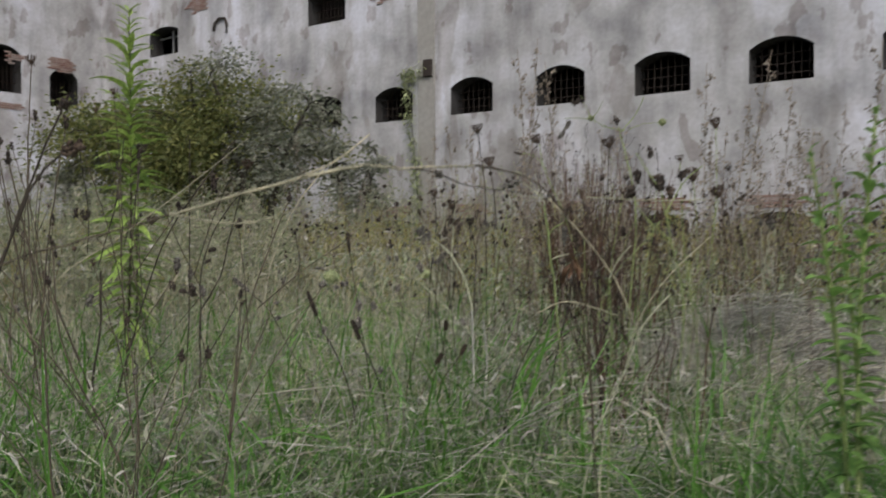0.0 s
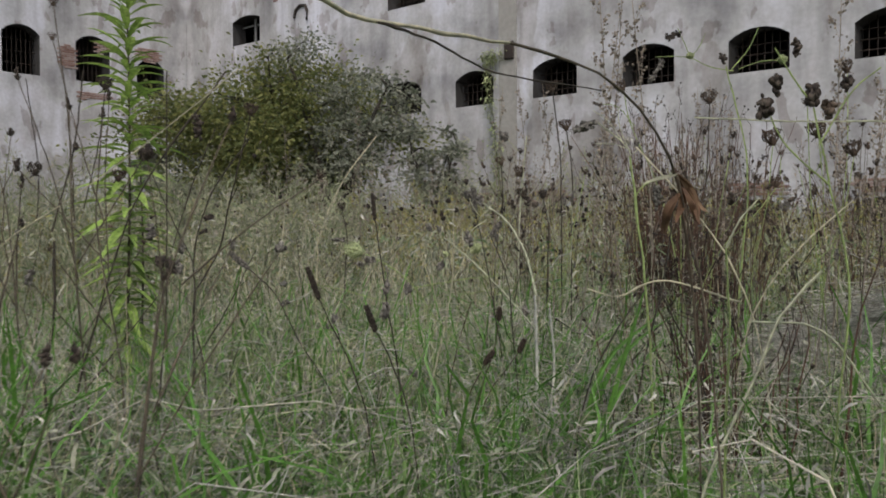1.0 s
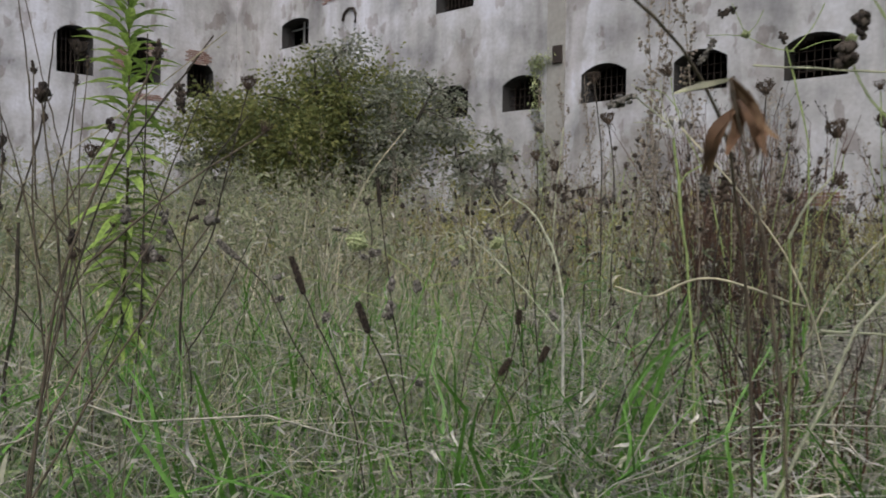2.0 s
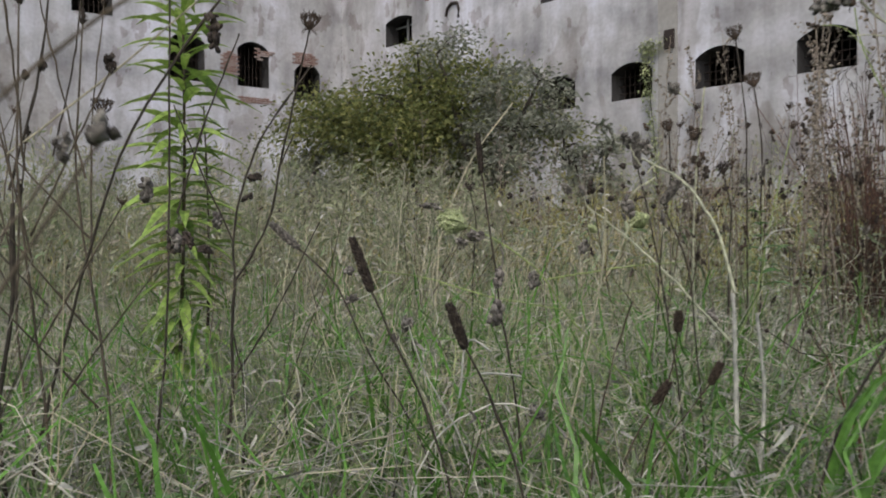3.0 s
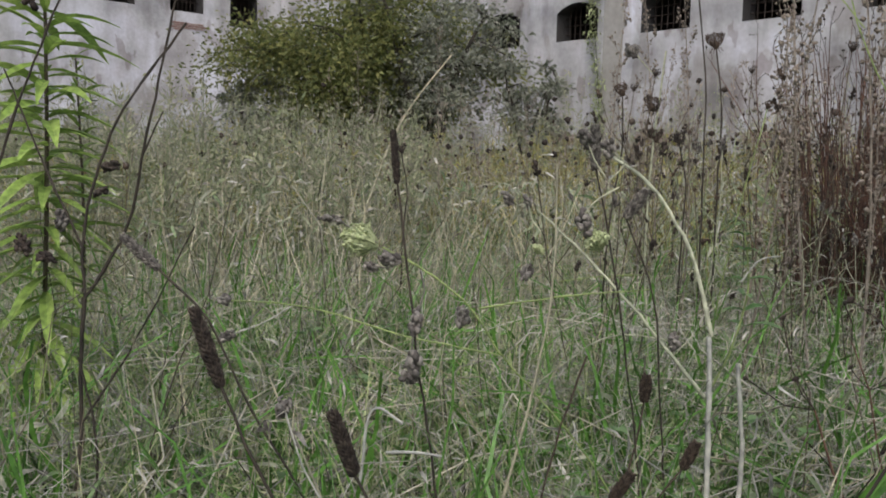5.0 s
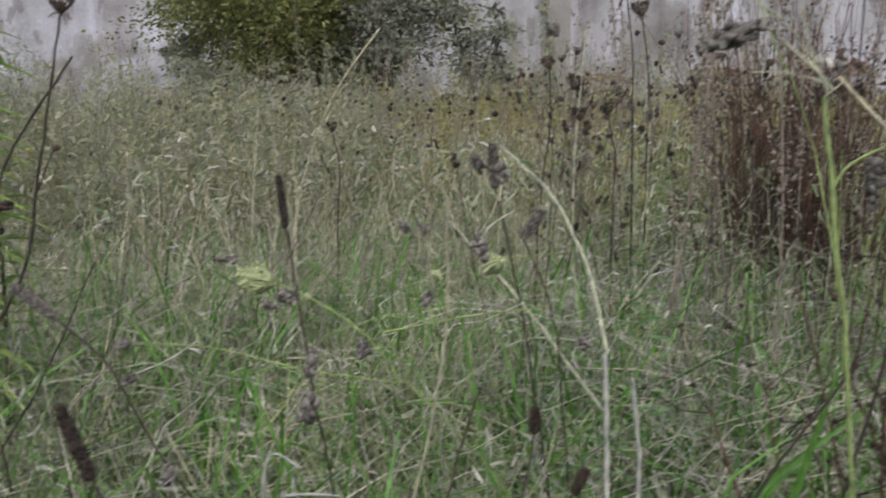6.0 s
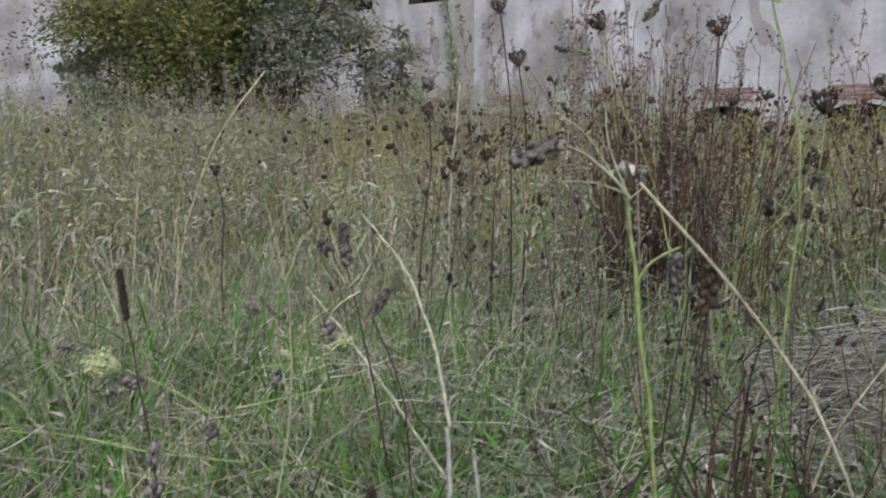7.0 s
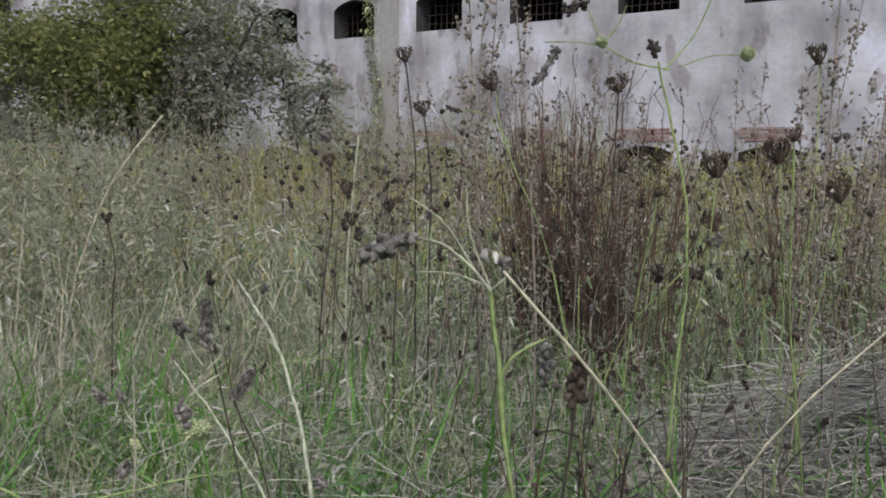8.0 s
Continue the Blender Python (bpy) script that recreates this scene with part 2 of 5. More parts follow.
def clear_of_track(p, gap):
    d = np.min(np.linalg.norm(p[:, None, :2] - TRACK[None], axis=2), axis=1)
    return d > gap


def field(n, near, far, yaw0=2.0, yaw1=88.0, middle=(1.7, 0.9), power=1.0):
    """Places scattered over the fan of meadow that lies before the wall, between two distances."""
    d = near + (far - near) * rng.uniform(0, 1, n) ** power
    a = np.radians(rng.uniform(yaw0, yaw1, n))
    p = np.stack([middle[0] - np.sin(a) * d, middle[1] + np.cos(a) * d, np.zeros(n)], -1)
    p = p[(p[:, 1] < 20.2) & (p[:, 0] > -28.0)]
    p[:, 2] = ground_height(p[:, 0], p[:, 1])
    return p


def stuff(name, me, label, category):
    return tagged(new(name, me), label, category, kind="stuff")

# ---- the ground ----
def build_ground():
    xs = np.concatenate([[-600, -200, -80, -40], np.arange(-30, 12.1, 0.5), [20, 40, 80, 200, 600]])
    ys = np.concatenate([[-600, -200, -80, -40, -15], np.arange(-6, 20.6, 0.5), [40, 80, 200, 600]])
    gx, gy = np.meshgrid(xs, ys)
    v = np.stack([gx, gy, ground_height(gx, gy)], -1).reshape(-1, 3)
    w = len(xs)
    i = (np.arange(len(ys) - 1)[:, None] * w + np.arange(w - 1)[None]).reshape(-1)
    f = np.stack([i, i + 1, i + w + 1, i + w], -1)
    tagged(new("ground", mesh_of("ground", v, f, SOIL)), "uneven meadow soil under weeds and litter", "ground", kind="structure")


build_ground()


# ---- the building ----
WALL_Y, WING_X, TOP, THICK = 20.5, -28.5, 13.0, 0.6


def arch_z(u, w, spring, rise):
    """Height of a segmental arch at u across an opening of width w."""
    r = (w * w / 4 + rise * rise) / (2 * rise)
    return spring + rise - r + math.sqrt(max(r * r - (u - w / 2) ** 2, 0))


def pierced_wall(name, length, openings, place, parent, label):
    """A plastered wall along local x, thick towards local +y, with arched openings (x, width, sill, spring, rise) cut right through."""
    cuts_x, cuts_z = {0.0, length}, {-0.6, TOP}
    for x, w, sill, spring, rise in openings:
        cuts_x |= {x, x + w}
        cuts_z |= {sill, spring, spring + rise + 0.06}
    cuts_x, cuts_z = sorted(cuts_x), sorted(cuts_z)
    bm = bmesh.new()
    pool = {}

    def vert(x, z):
        key = (round(x, 4), round(z, 4))
        if key not in pool:
            pool[key] = bm.verts.new((x, 0, z))
        return pool[key]

    for x0, x1 in zip(cuts_x, cuts_x[1:]):
        for z0, z1 in zip(cuts_z, cuts_z[1:]):
            mx, mz = (x0 + x1) / 2, (z0 + z1) / 2
            inside = [o for o in openings if o[0] < mx < o[0] + o[1] and o[2] < mz < o[3] + o[4] + 0.06]
            if not inside:
                bm.faces.new([vert(x0, z0), vert(x1, z0), vert(x1, z1), vert(x0, z1)])
                continue
            x, w, sill, spring, rise = inside[0]
            if mz > spring and z1 >= spring + rise:
                for k in range(8 if abs(x0 - x) < 1e-6 else 0):
                    u0, u1 = w * k / 8, w * (k + 1) / 8
                    bm.faces.new([vert(x + u0, arch_z(u0, w, spring, rise)), vert(x + u1, arch_z(u1, w, spring, rise)), vert(x + u1, z1), vert(x + u0, z1)])
            elif mz > spring:
                raise ValueError("opening rows clash")
    made = bmesh.ops.extrude_face_region(bm, geom=list(bm.faces))
    for v in made["geom"]:
        if isinstance(v, bmesh.types.BMVert):
            v.co.y += THICK
    bmesh.ops.recalc_face_normals(bm, faces=list(bm.faces))
    me = bpy.data.meshes.new(name)
    # Front stays plaster; reveals and back get the tint darkened to look shaded.
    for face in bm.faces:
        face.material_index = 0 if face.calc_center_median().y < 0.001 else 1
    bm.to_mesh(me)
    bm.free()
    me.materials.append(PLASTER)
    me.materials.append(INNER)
    ob = part(name, me, parent, label)
    ob.matrix_local = place
    return ob


def box_mesh(name, sx, sy, sz, mat, bevel=0.0):
    bm = bmesh.new()
    bmesh.ops.create_cube(bm, size=1)
    bmesh.ops.scale(bm, vec=(sx, sy, sz), verts=list(bm.verts))
    if bevel:
        bmesh.ops.bevel(bm, geom=list(bm.edges), offset=bevel, segments=1, affect="EDGES")
    me = bpy.data.meshes.new(name)
    bm.to_mesh(me)
    bm.free()
    me.materials.append(mat)
    return me


def grille(opening, place, parent):
    """An iron grating set in the opening: uprights and cross bars."""
    x, w, sill, spring, rise = opening
    spines, radii = [], []
    count = max(4, int(w / 0.16))
    for k in range(1, count):
        u = w * k / count
        spines.append(np.linspace((x + u, 0, sill), (x + u, 0, arch_z(u, w, spring, rise)), 4))
    for k in range(1, 4):
        z = sill + (spring - sill) * k / 3.4
        spines.append(np.linspace((x, 0, z), (x + w, 0, z), 4))
    v, f = tubes(np.array(spines), np.full((len(spines), 4), 0.014), 5)
    ob = part("window_grille", mesh_of("window_grille", v, f, IRON), parent, "rusty iron window bars")
    ob.matrix_local = place @ Matrix.Translation((0, 0.38, 0))
    s = part("window_sill", box_mesh("window_sill", w + 0.04, 0.3, 0.06, STONE, 0.012), parent, "worn grey window sill")
    s.matrix_local = place @ Matrix.Translation((x + w / 2, 0.16, sill - 0.027))


def sash(opening, place, parent):
    """A weathered timber casement with a middle post."""
    x, w, sill, spring, rise = opening
    f = part("window_frame", box_mesh("window_frame", 0.10, 0.06, spring + rise - sill - 0.05, WOOD, 0.008), parent, "weathered grey timber window post")
    f.matrix_local = place @ Matrix.Translation((x + w * 0.52, 0.42, (sill + spring + rise) / 2 - 0.03))
    b = part("window_frame", box_mesh("window_frame", w, 0.05, 0.06, WOOD, 0.006), parent, "weathered grey timber cross bar")
    b.matrix_local = place @ Matrix.Translation((x + w / 2, 0.48, spring - 0.12))


building = tagged(new("abandoned_building"), "derelict white plastered brick building with barred arched windows", "building")
MAIN = Matrix.Translation((WING_X, WALL_Y, 0))
main_row = [(-14.4 + 2.8 * k - WING_X, 1.42, 4.3, 5.07, 0.24) for k in range(-3, 9)]
main_up = [(-25.42 - WING_X, 1.66, 7.62, 8.5, 0.16), (-17.2 - WING_X, 1.6, 7.62, 8.5, 0.16)]
main_low = [(-14.4 + 2.8 * k - WING_X, 1.36, 0.25, 1.2, 0.16) for k in range(-3, 9)]
pierced_wall("wall", 46.0, main_row + main_up + main_low, MAIN, building, "blotched white plaster wall")
for o in main_row + main_low + main_up[1:]:
    grille(o, MAIN, building)
sash(main_up[0], MAIN, building)

WING = Matrix.Translation((WING_X, WALL_Y - 0.004, 0)) @ Matrix.Rotation(radians(-90), 4, "Z")
wing_row = [(WALL_Y - 19.45, 1.15, 5.85, 6.95, 0.35), (WALL_Y - 17.2, 1.3, 6.15, 7.55, 0.3),
            (WALL_Y - 14.6, 1.3, 6.15, 7.55, 0.3), (WALL_Y - 11.3, 1.35, 8.05, 9.3, 0.25)]
wing = pierced_wall("wall", 46.0, wing_row, WING @ Matrix.Scale(-1, 4, (0, 1, 0)), building, "blotched white plaster wing wall")
for o in wing_row:
    grille(o, WING @ Matrix.Scale(-1, 4, (0, 1, 0)), building)

# Unseen shell, added to keep daylight out of the rooms; painted dark as shade.
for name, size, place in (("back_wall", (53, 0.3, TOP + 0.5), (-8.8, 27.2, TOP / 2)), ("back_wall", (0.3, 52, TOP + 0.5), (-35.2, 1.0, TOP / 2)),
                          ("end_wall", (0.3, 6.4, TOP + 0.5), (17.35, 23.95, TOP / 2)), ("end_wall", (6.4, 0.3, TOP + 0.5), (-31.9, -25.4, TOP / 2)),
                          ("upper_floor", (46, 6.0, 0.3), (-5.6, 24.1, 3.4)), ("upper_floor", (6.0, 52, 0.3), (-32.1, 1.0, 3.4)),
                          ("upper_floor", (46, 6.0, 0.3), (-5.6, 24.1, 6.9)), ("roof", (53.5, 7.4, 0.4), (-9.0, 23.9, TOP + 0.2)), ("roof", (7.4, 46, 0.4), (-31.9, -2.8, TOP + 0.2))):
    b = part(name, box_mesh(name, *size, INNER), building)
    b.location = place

# The stained strip of render with its small vent, on the face of the wall.
strip = part("pilaster_strip", box_mesh("pilaster_strip", 0.62, 0.05, TOP, PIPE, 0.012), building, "grey stained render strip")
strip.location = (-12.45, WALL_Y - 0.022, TOP / 2 - 0.2)
# Bent tube added as a stand-in for a dark arched stain on the plaster.
arc_tube = part("arched_mark", mesh_of("arched_mark", *tubes(np.array([[(-21.75, 0, 8.1), (-21.68, 0, 8.36), (-21.45, 0, 8.5), (-21.15, 0, 8.46), (-21.06, 0, 8.25), (-21.08, 0, 7.95)]]), np.full((1, 6), 0.05), 6), IRON), building, "bent dark arched mark on the plaster")
arc_tube.location = (0, WALL_Y - 0.05, 0)
vent = part("vent_box", box_mesh("vent_box", 0.32, 0.08, 0.5, IRON, 0.02), building, "dark iron vent box")
vent.location = (-12.36, WALL_Y - 0.085, 5.72)


# ---- the tree before the wall ----
def build_tree(name, base, height, spread, leaf_mat, label, leaves, seed, leaf=0.07, under=0.4, stems=5, puffs=60, thick=0.1, gap=0.0):
    """A tree of several leaning stems, forked limbs and a crown of separate leafy puffs with gaps between them."""
    r = np.random.default_rng(seed)
    thing = tagged(new(name), label, "tree")
    thing.location = base
    s = np.linspace(0, 1, 8)[:, None]
    spines, radii, centres = [], [], []
    for k in range(stems):
        a = 2 * np.pi * k / stems + r.uniform(-0.5, 0.5)
        reach = spread * r.uniform(0.3, 0.85)
        end = np.array([math.cos(a) * reach, math.sin(a) * reach, height * r.uniform(0.66, 0.92)])
        foot = np.array([math.cos(a) * gap, math.sin(a) * gap, -0.1])
        mid = foot + (end - foot) * np.array([0.22, 0.22, 0.52])
        line = (1 - s) ** 2 * foot + 2 * s * (1 - s) * mid + s ** 2 * end + r.normal(0, 0.05, (8, 3)) * s
        spines.append(line)
        radii.append(np.linspace(thick, 0.02, 8) * r.uniform(0.7, 1.15))
        centres.append(line[-1])
        for q in range(max(3, puffs // stems)):
            start = line[r.integers(3, 8)]
            way = unit(r.normal(0, 1, 3) * np.array([1.0, 1.0, 0.45]) + np.array([0, 0, 0.25]))
            tip = start + way * spread * r.uniform(0.2, 0.62)
            ring = math.hypot(tip[0], tip[1]) / spread
            tip[2] = min(tip[2], height * (1.0 - 0.3 * ring ** 2.2) * r.uniform(0.93, 1.05))
            tip[2] = max(tip[2], height * under * r.uniform(0.85, 1.15))
            limb = start + (tip - start) * s + r.normal(0, 0.04, (8, 3)) * s
            limb[:, 2] += 0.12 * np.sin(np.pi * s[:, 0])
            spines.append(limb)
            radii.append(np.linspace(0.028, 0.006, 8))
            centres += [tip, limb[5]]
    part("trunk", mesh_of("trunk", *tubes(np.array(spines), np.array(radii), 6), BARK), thing, "dark forked trunk and limbs")
    centres = np.array(centres)
    size = spread * r.uniform(0.08, 0.19, len(centres))
    pick = r.choice(len(centres), leaves, p=size ** 2 / np.sum(size ** 2))
    off = r.normal(0, 1, (leaves, 3)) * np.array([1.0, 1.0, 0.62])
    c = centres[pick] + off * size[pick][:, None] * 0.75
    way = unit(off + r.normal(0, 0.7, (leaves, 3)) + np.array([0, 0, 0.2]))
    side = unit(np.cross(way, r.normal(0, 1, (leaves, 3))))
    q = leaf * r.uniform(0.55, 1.5, leaves)
    spine = c[:, None] + way[:, None] * np.array([0.0, 0.5, 1.0])[None, :, None] * q[:, None, None] * 1.9
    spine[:, 2, 2] -= q * 0.35
    v, f = ribbons(spine, q[:, None] * np.array([0.15, 1.0, 0.12])[None], side)
    part("crown", mesh_of("crown", v, f, leaf_mat, False), thing)
    return thing


build_tree("tree", (-16.0, 15.0, 0), 5.2, 3.35, CROWN, "olive-green small tree with dark forked stems before the wall", 40000, 3, 0.055, 0.36, 9, 160, 0.1, 0.25)
build_tree("tree", (-13.6, 15.0, 0), 5.3, 1.9, GREYCROWN, "grey-green thin-leaved tree with a dark leaning trunk", 8500, 5, 0.052, 0.4, 3, 45, 0.16)
build_tree("shrub", (-11.9, 16.6, 0), 3.6, 1.0, GREYCROWN, "thin grey-green shrub before the plaster wall", 2400, 15, 0.06, 0.25, 4, 24, 0.04)
build_tree("shrub", (-19.2, 14.2, 0), 3.4, 1.4, GREYCROWN, "low pale green shrub at the side of the tree", 4200, 8, 0.06, 0.3, 5, 34, 0.04)
build_tree("shrub", (-16.9, 12.6, 0), 2.3, 1.0, GREYCROWN, "pale feathery shrub beside the tree", 2600, 6, 0.05, 0.2, 5, 24, 0.03)


# ---- the meadow: what nobody could count ----
def grass(name, places, height, width, lean, mat, label, category="grass", k=4):
    n = len(places)
    h = height * rng.uniform(0.45, 1.25, n)
    w = headings(n)
    spine = bent(places, h, w, np.abs(rng.normal(0, lean, n)) + 0.1, k)
    spine += rng.normal(0, 0.012, spine.shape) * np.linspace(0, 1, k)[None, :, None] * h[:, None, None] * 2
    prof = np.linspace(1, 0.12, k) ** 0.7
    v, f = ribbons(spine, width * rng.uniform(0.6, 1.4, n)[:, None] * prof[None], unit(np.cross(w, [0, 0, 1.0]) + rng.normal(0, 0.5, (n, 3))))
    stuff(name, mesh_of(name, v, f, mat), label, category)


def stalks(name, places, height, radius, lean, mat, label, category="dry stalks", k=6, kink=0.02, sides=3):
    n = len(places)
    h = height * rng.uniform(0.55, 1.2, n)
    spine = bent(places, h, headings(n), np.abs(rng.normal(0, lean, n)), k, 1.5)
    spine[:, 1:] += rng.normal(0, kink, (n, k - 1, 3)) * h[:, None, None]
    v, f = tubes(spine, radius * rng.uniform(0.6, 1.3, n)[:, None] * np.linspace(1.0, 0.35, k)[None], sides)
    stuff(name, mesh_of(name, v, f, mat), label, category)
    return spine


def tufted(n, near, far, spread, per, **kw):
    """Places gathered in tufts."""
    t = field(n, near, far, **kw)
    p = np.repeat(t, per, 0)
    p[:, :2] += rng.normal(0, spread, (len(p), 2))
    p[:, 2] = ground_height(p[:, 0], p[:, 1])
    return p


ALL = dict(yaw0=-12.0, yaw1=105.0)
FIRST = dict(middle=(3.0, -0.2), yaw0=-20.0, yaw1=62.0)


def near_places(n, near, far_off, spread, per, gap, power=0.8):
    p = np.concatenate([tufted(n, near, far_off, spread, per, power=power, **ALL), tufted(n // 2, near, far_off * 0.75, spread, per, power=power, **FIRST)])
    return p[clear_of_track(p, gap)]


grass("green_grass", near_places(900, 0.5, 4.2, 0.06, 11, 0.15), 0.33, 0.0075, 0.85, GREEN, "fresh green grass tufts of the meadow", k=6)
grass("short_grass", near_places(1500, 0.35, 4.0, 0.08, 9, 0.1), 0.17, 0.0058, 0.9, GREEN, "short green grass under the weeds")
grass("green_grass", tufted(3000, 3.6, 12.0, 0.10, 8, **ALL), 0.44, 0.0095, 0.6, GREEN, "green grass among the weeds farther off")
grass("dry_grass", near_places(340, 0.7, 4.5, 0.07, 8, 0.25), 0.42, 0.0042, 1.0, STRAW, "bleached straw-coloured grass blades", k=6)
grass("dry_grass", tufted(950, 2.6, 12.0, 0.10, 8, yaw0=30.0, yaw1=105.0), 0.68, 0.0062, 0.5, STRAW, "bleached straw-coloured grass farther off", k=5)
behind = tufted(1900, 0.7, 9.0, 0.14, 7, yaw0=100.0, yaw1=352.0)
grass("green_grass", behind[clear_of_track(behind, 0.3)], 0.32, 0.009, 0.8, GREEN, "green grass of the meadow along the walked track")
litter = np.concatenate([field(4200, 0.5, 4.8, power=0.8, **ALL), field(600, 0.6, 3.2, **FIRST)])
litter[:, 2] += rng.uniform(0.0, 0.2, len(litter))
litter = litter[clear_of_track(litter, 0.2)]
stalks("dead_stems", litter, 0.34, 0.0016, 1.4, GREY, "grey dead stems lying through the grass", "litter", 6, 0.06)
up = np.concatenate([field(420, 1.3, 4.5, power=0.9, **ALL), field(150, 1.3, 3.6, **FIRST)])
up = up[clear_of_track(up, 0.5)]
stalks("dry_stalks", up, 0.62, 0.0016, 0.4, STRAW, "thin straw stalks standing in the grass", kink=0.03)
up = up[rng.permutation(len(up))[:400]] + np.array([0.05, 0.04, 0])
stalks("dark_stalks", up, 0.66, 0.0016, 0.35, BROWN, "thin dark dead stalks standing in the grass", kink=0.035)
stalks("brown_stalks", field(900, 4.2, 12.0, **ALL), 0.85, 0.0028, 0.4, BROWN, "brown dead weed stalks standing thickly", kink=0.035)
stalks("brown_stalks", field(1000, 10.0, 26.0, yaw0=0, yaw1=88), 1.1, 0.006, 0.3, BROWN, "brown dead weed stalks before the wall", k=5, kink=0.03)
grass("dry_grass", tufted(1200, 8.0, 26.0, 0.18, 8, yaw0=0, yaw1=88), 0.9, 0.014, 0.5, STRAW, "tall dry grass before the wall")


def tangle(name, places, top, size, mat, label, category="weeds", up=0.5, slim=1.0):
    """Small leaves and shreds filling the herbage, at all angles."""
    n = len(places)
    p = places.copy()
    p[:, 2] += top * rng.uniform(0, 1, n) ** 1.3
    way = unit(rng.normal(0, 1, (n, 3)) + np.array([0, 0, up]))
    q = size * rng.uniform(0.5, 1.6, n)
    s = np.linspace(0, 1, 4)
    sp = p[:, None] + way[:, None] * s[None, :, None] * q[:, None, None]
    sp[..., 2] -= (s ** 2)[None] * q[:, None] * rng.uniform(0, 0.7, (n, 1))
    sp[..., 0] += np.sin(s * 3.0)[None] * q[:, None] * rng.normal(0, 0.2, (n, 1))
    v, f = ribbons(sp, q[:, None] * slim * rng.uniform(0.07, 0.22, (n, 1)) * np.array([0.5, 1.0, 0.8, 0.1])[None], unit(np.cross(way, rng.normal(0, 1, way.shape))))
    stuff(name, mesh_of(name, v, f, mat, False), label, category)


FAINT = plant_material("pale_green_blade", [(0.12, 0.17, 0.06), (0.17, 0.215, 0.085), (0.22, 0.245, 0.12), (0.25, 0.25, 0.16)], 0.6, 0.35)
grass("pale_grass", tufted(520, 1.1, 5.0, 0.09, 9, middle=(2.0, 1.1), yaw0=36, yaw1=78), 0.42, 0.0048, 0.75, FAINT, "fine pale green grass of the open meadow", k=6)
fresh = tufted(300, 0.9, 2.6, 0.07, 12, middle=(3.0, -0.2), yaw0=-4, yaw1=44)
grass("fresh_grass", fresh[clear_of_track(fresh, 0.2)], 0.3, 0.0055, 0.7, SEDGE, "bright fresh green grass", k=6)
grass("broad_grass", near_places(250, 0.7, 3.2, 0.05, 9, 0.3), 0.5, 0.0115, 0.6, SEDGE, "broad fresh green grass blades", k=7)
bleached = np.concatenate([field(760, 0.8, 3.8, power=0.9, **ALL), field(170, 0.8, 2.8, **FIRST)])
bleached[:, 2] += rng.uniform(0.02, 0.28, len(bleached))
bleached = bleached[clear_of_track(bleached, 0.35)]
stalks("bleached_stems", bleached, 0.36, 0.0019, 1.6, WHITE, "bleached broken stems lying over the grass", "litter", 7, 0.06, 4)
tangle("tangled_leaves", near_places(1100, 0.6, 4.2, 0.14, 11, 0.2), 0.34, 0.04, TANGLE, "tangled small leaves in the grass")
tangle("curled_dead_leaves", near_places(800, 0.7, 4.2, 0.14, 9, 0.3), 0.42, 0.030, GREY, "grey curled dead leaves caught in the weeds", "litter")
tangle("tangled_leaves", tufted(5600, 3.6, 12.0, 0.2, 9, **ALL), 0.66, 0.085, TANGLE, "tangled leaves of the meadow weeds", up=1.8, slim=0.6)
tangle("curled_dead_leaves", tufted(2200, 3.6, 12.0, 0.2, 9, **ALL), 0.8, 0.045, GREY, "grey dead leaves caught in the weeds", "litter")
tangle("tangled_leaves", tufted(3200, 11.0, 25.0, 0.3, 9, yaw0=0, yaw1=88), 1.0, 0.16, TANGLE, "tangled leaves of the weeds before the wall", up=1.8, slim=0.6)


def plumes(name, places, height, mat, label, per=46, size=0.02, puff=0.09, start=0.35):
    """Feathery weeds: a stem thick with tiny leaves and fluff."""
    n = len(places)
    h = height * rng.uniform(0.6, 1.15, n)
    spine = bent(places, h, headings(n), np.abs(rng.normal(0, 0.15, n)), 6)
    tv, tf = tubes(spine, np.linspace(0.004, 0.0015, 6)[None] * np.ones((n, 1)) * max(1.0, size / 0.02), 3)
    s = start + (1 - start) * rng.uniform(0, 1, (n, per))
    i = np.minimum((s * 5).astype(int), 4)
    fr = (s * 5 - i)[..., None]
    rows = np.arange(n)[:, None]
    base = spine[rows, i] * (1 - fr) + spine[rows, i + 1] * fr
    out = rng.normal(0, 1, (n, per, 3))
    base = base + out * (puff * (1.15 - s))[..., None] * h[:, None, None]
    base = base.reshape(-1, 3)
    way = unit(out.reshape(-1, 3) + np.array([0, 0, 0.8]))
    q = size * rng.uniform(0.5, 1.5, len(base))
    sp = base[:, None] + way[:, None] * np.array([0.0, 0.5, 1.0])[None, :, None] * q[:, None, None] * 2
    rv, rf = ribbons(sp, q[:, None] * np.array([0.2, 0.55, 0.12])[None], unit(np.cross(way, rng.normal(0, 1, way.shape))))
    v, f = joined((tv, tf), (rv, rf))
    stuff(name, mesh_of(name, v, f, mat, False), label, "weeds")


plumes("feathery_weeds", field(1300, 4.0, 16.0, yaw0=44, yaw1=92), 1.1, PLUME, "pale feathery weeds gone to seed", 90, 0.018, 0.055)
plumes("feathery_weeds", field(1100, 11.0, 24.0, yaw0=20, yaw1=84), 1.8, PLUME, "pale feathery weeds before the wall", 50, 0.026, 0.065)
plumes("yellowing_weeds", field(1300, 9.0, 24.0, yaw0=0, yaw1=62), 1.15, GOLD, "yellow-green weeds turning brown before the wall", 40, 0.028, 0.07, 0.2)


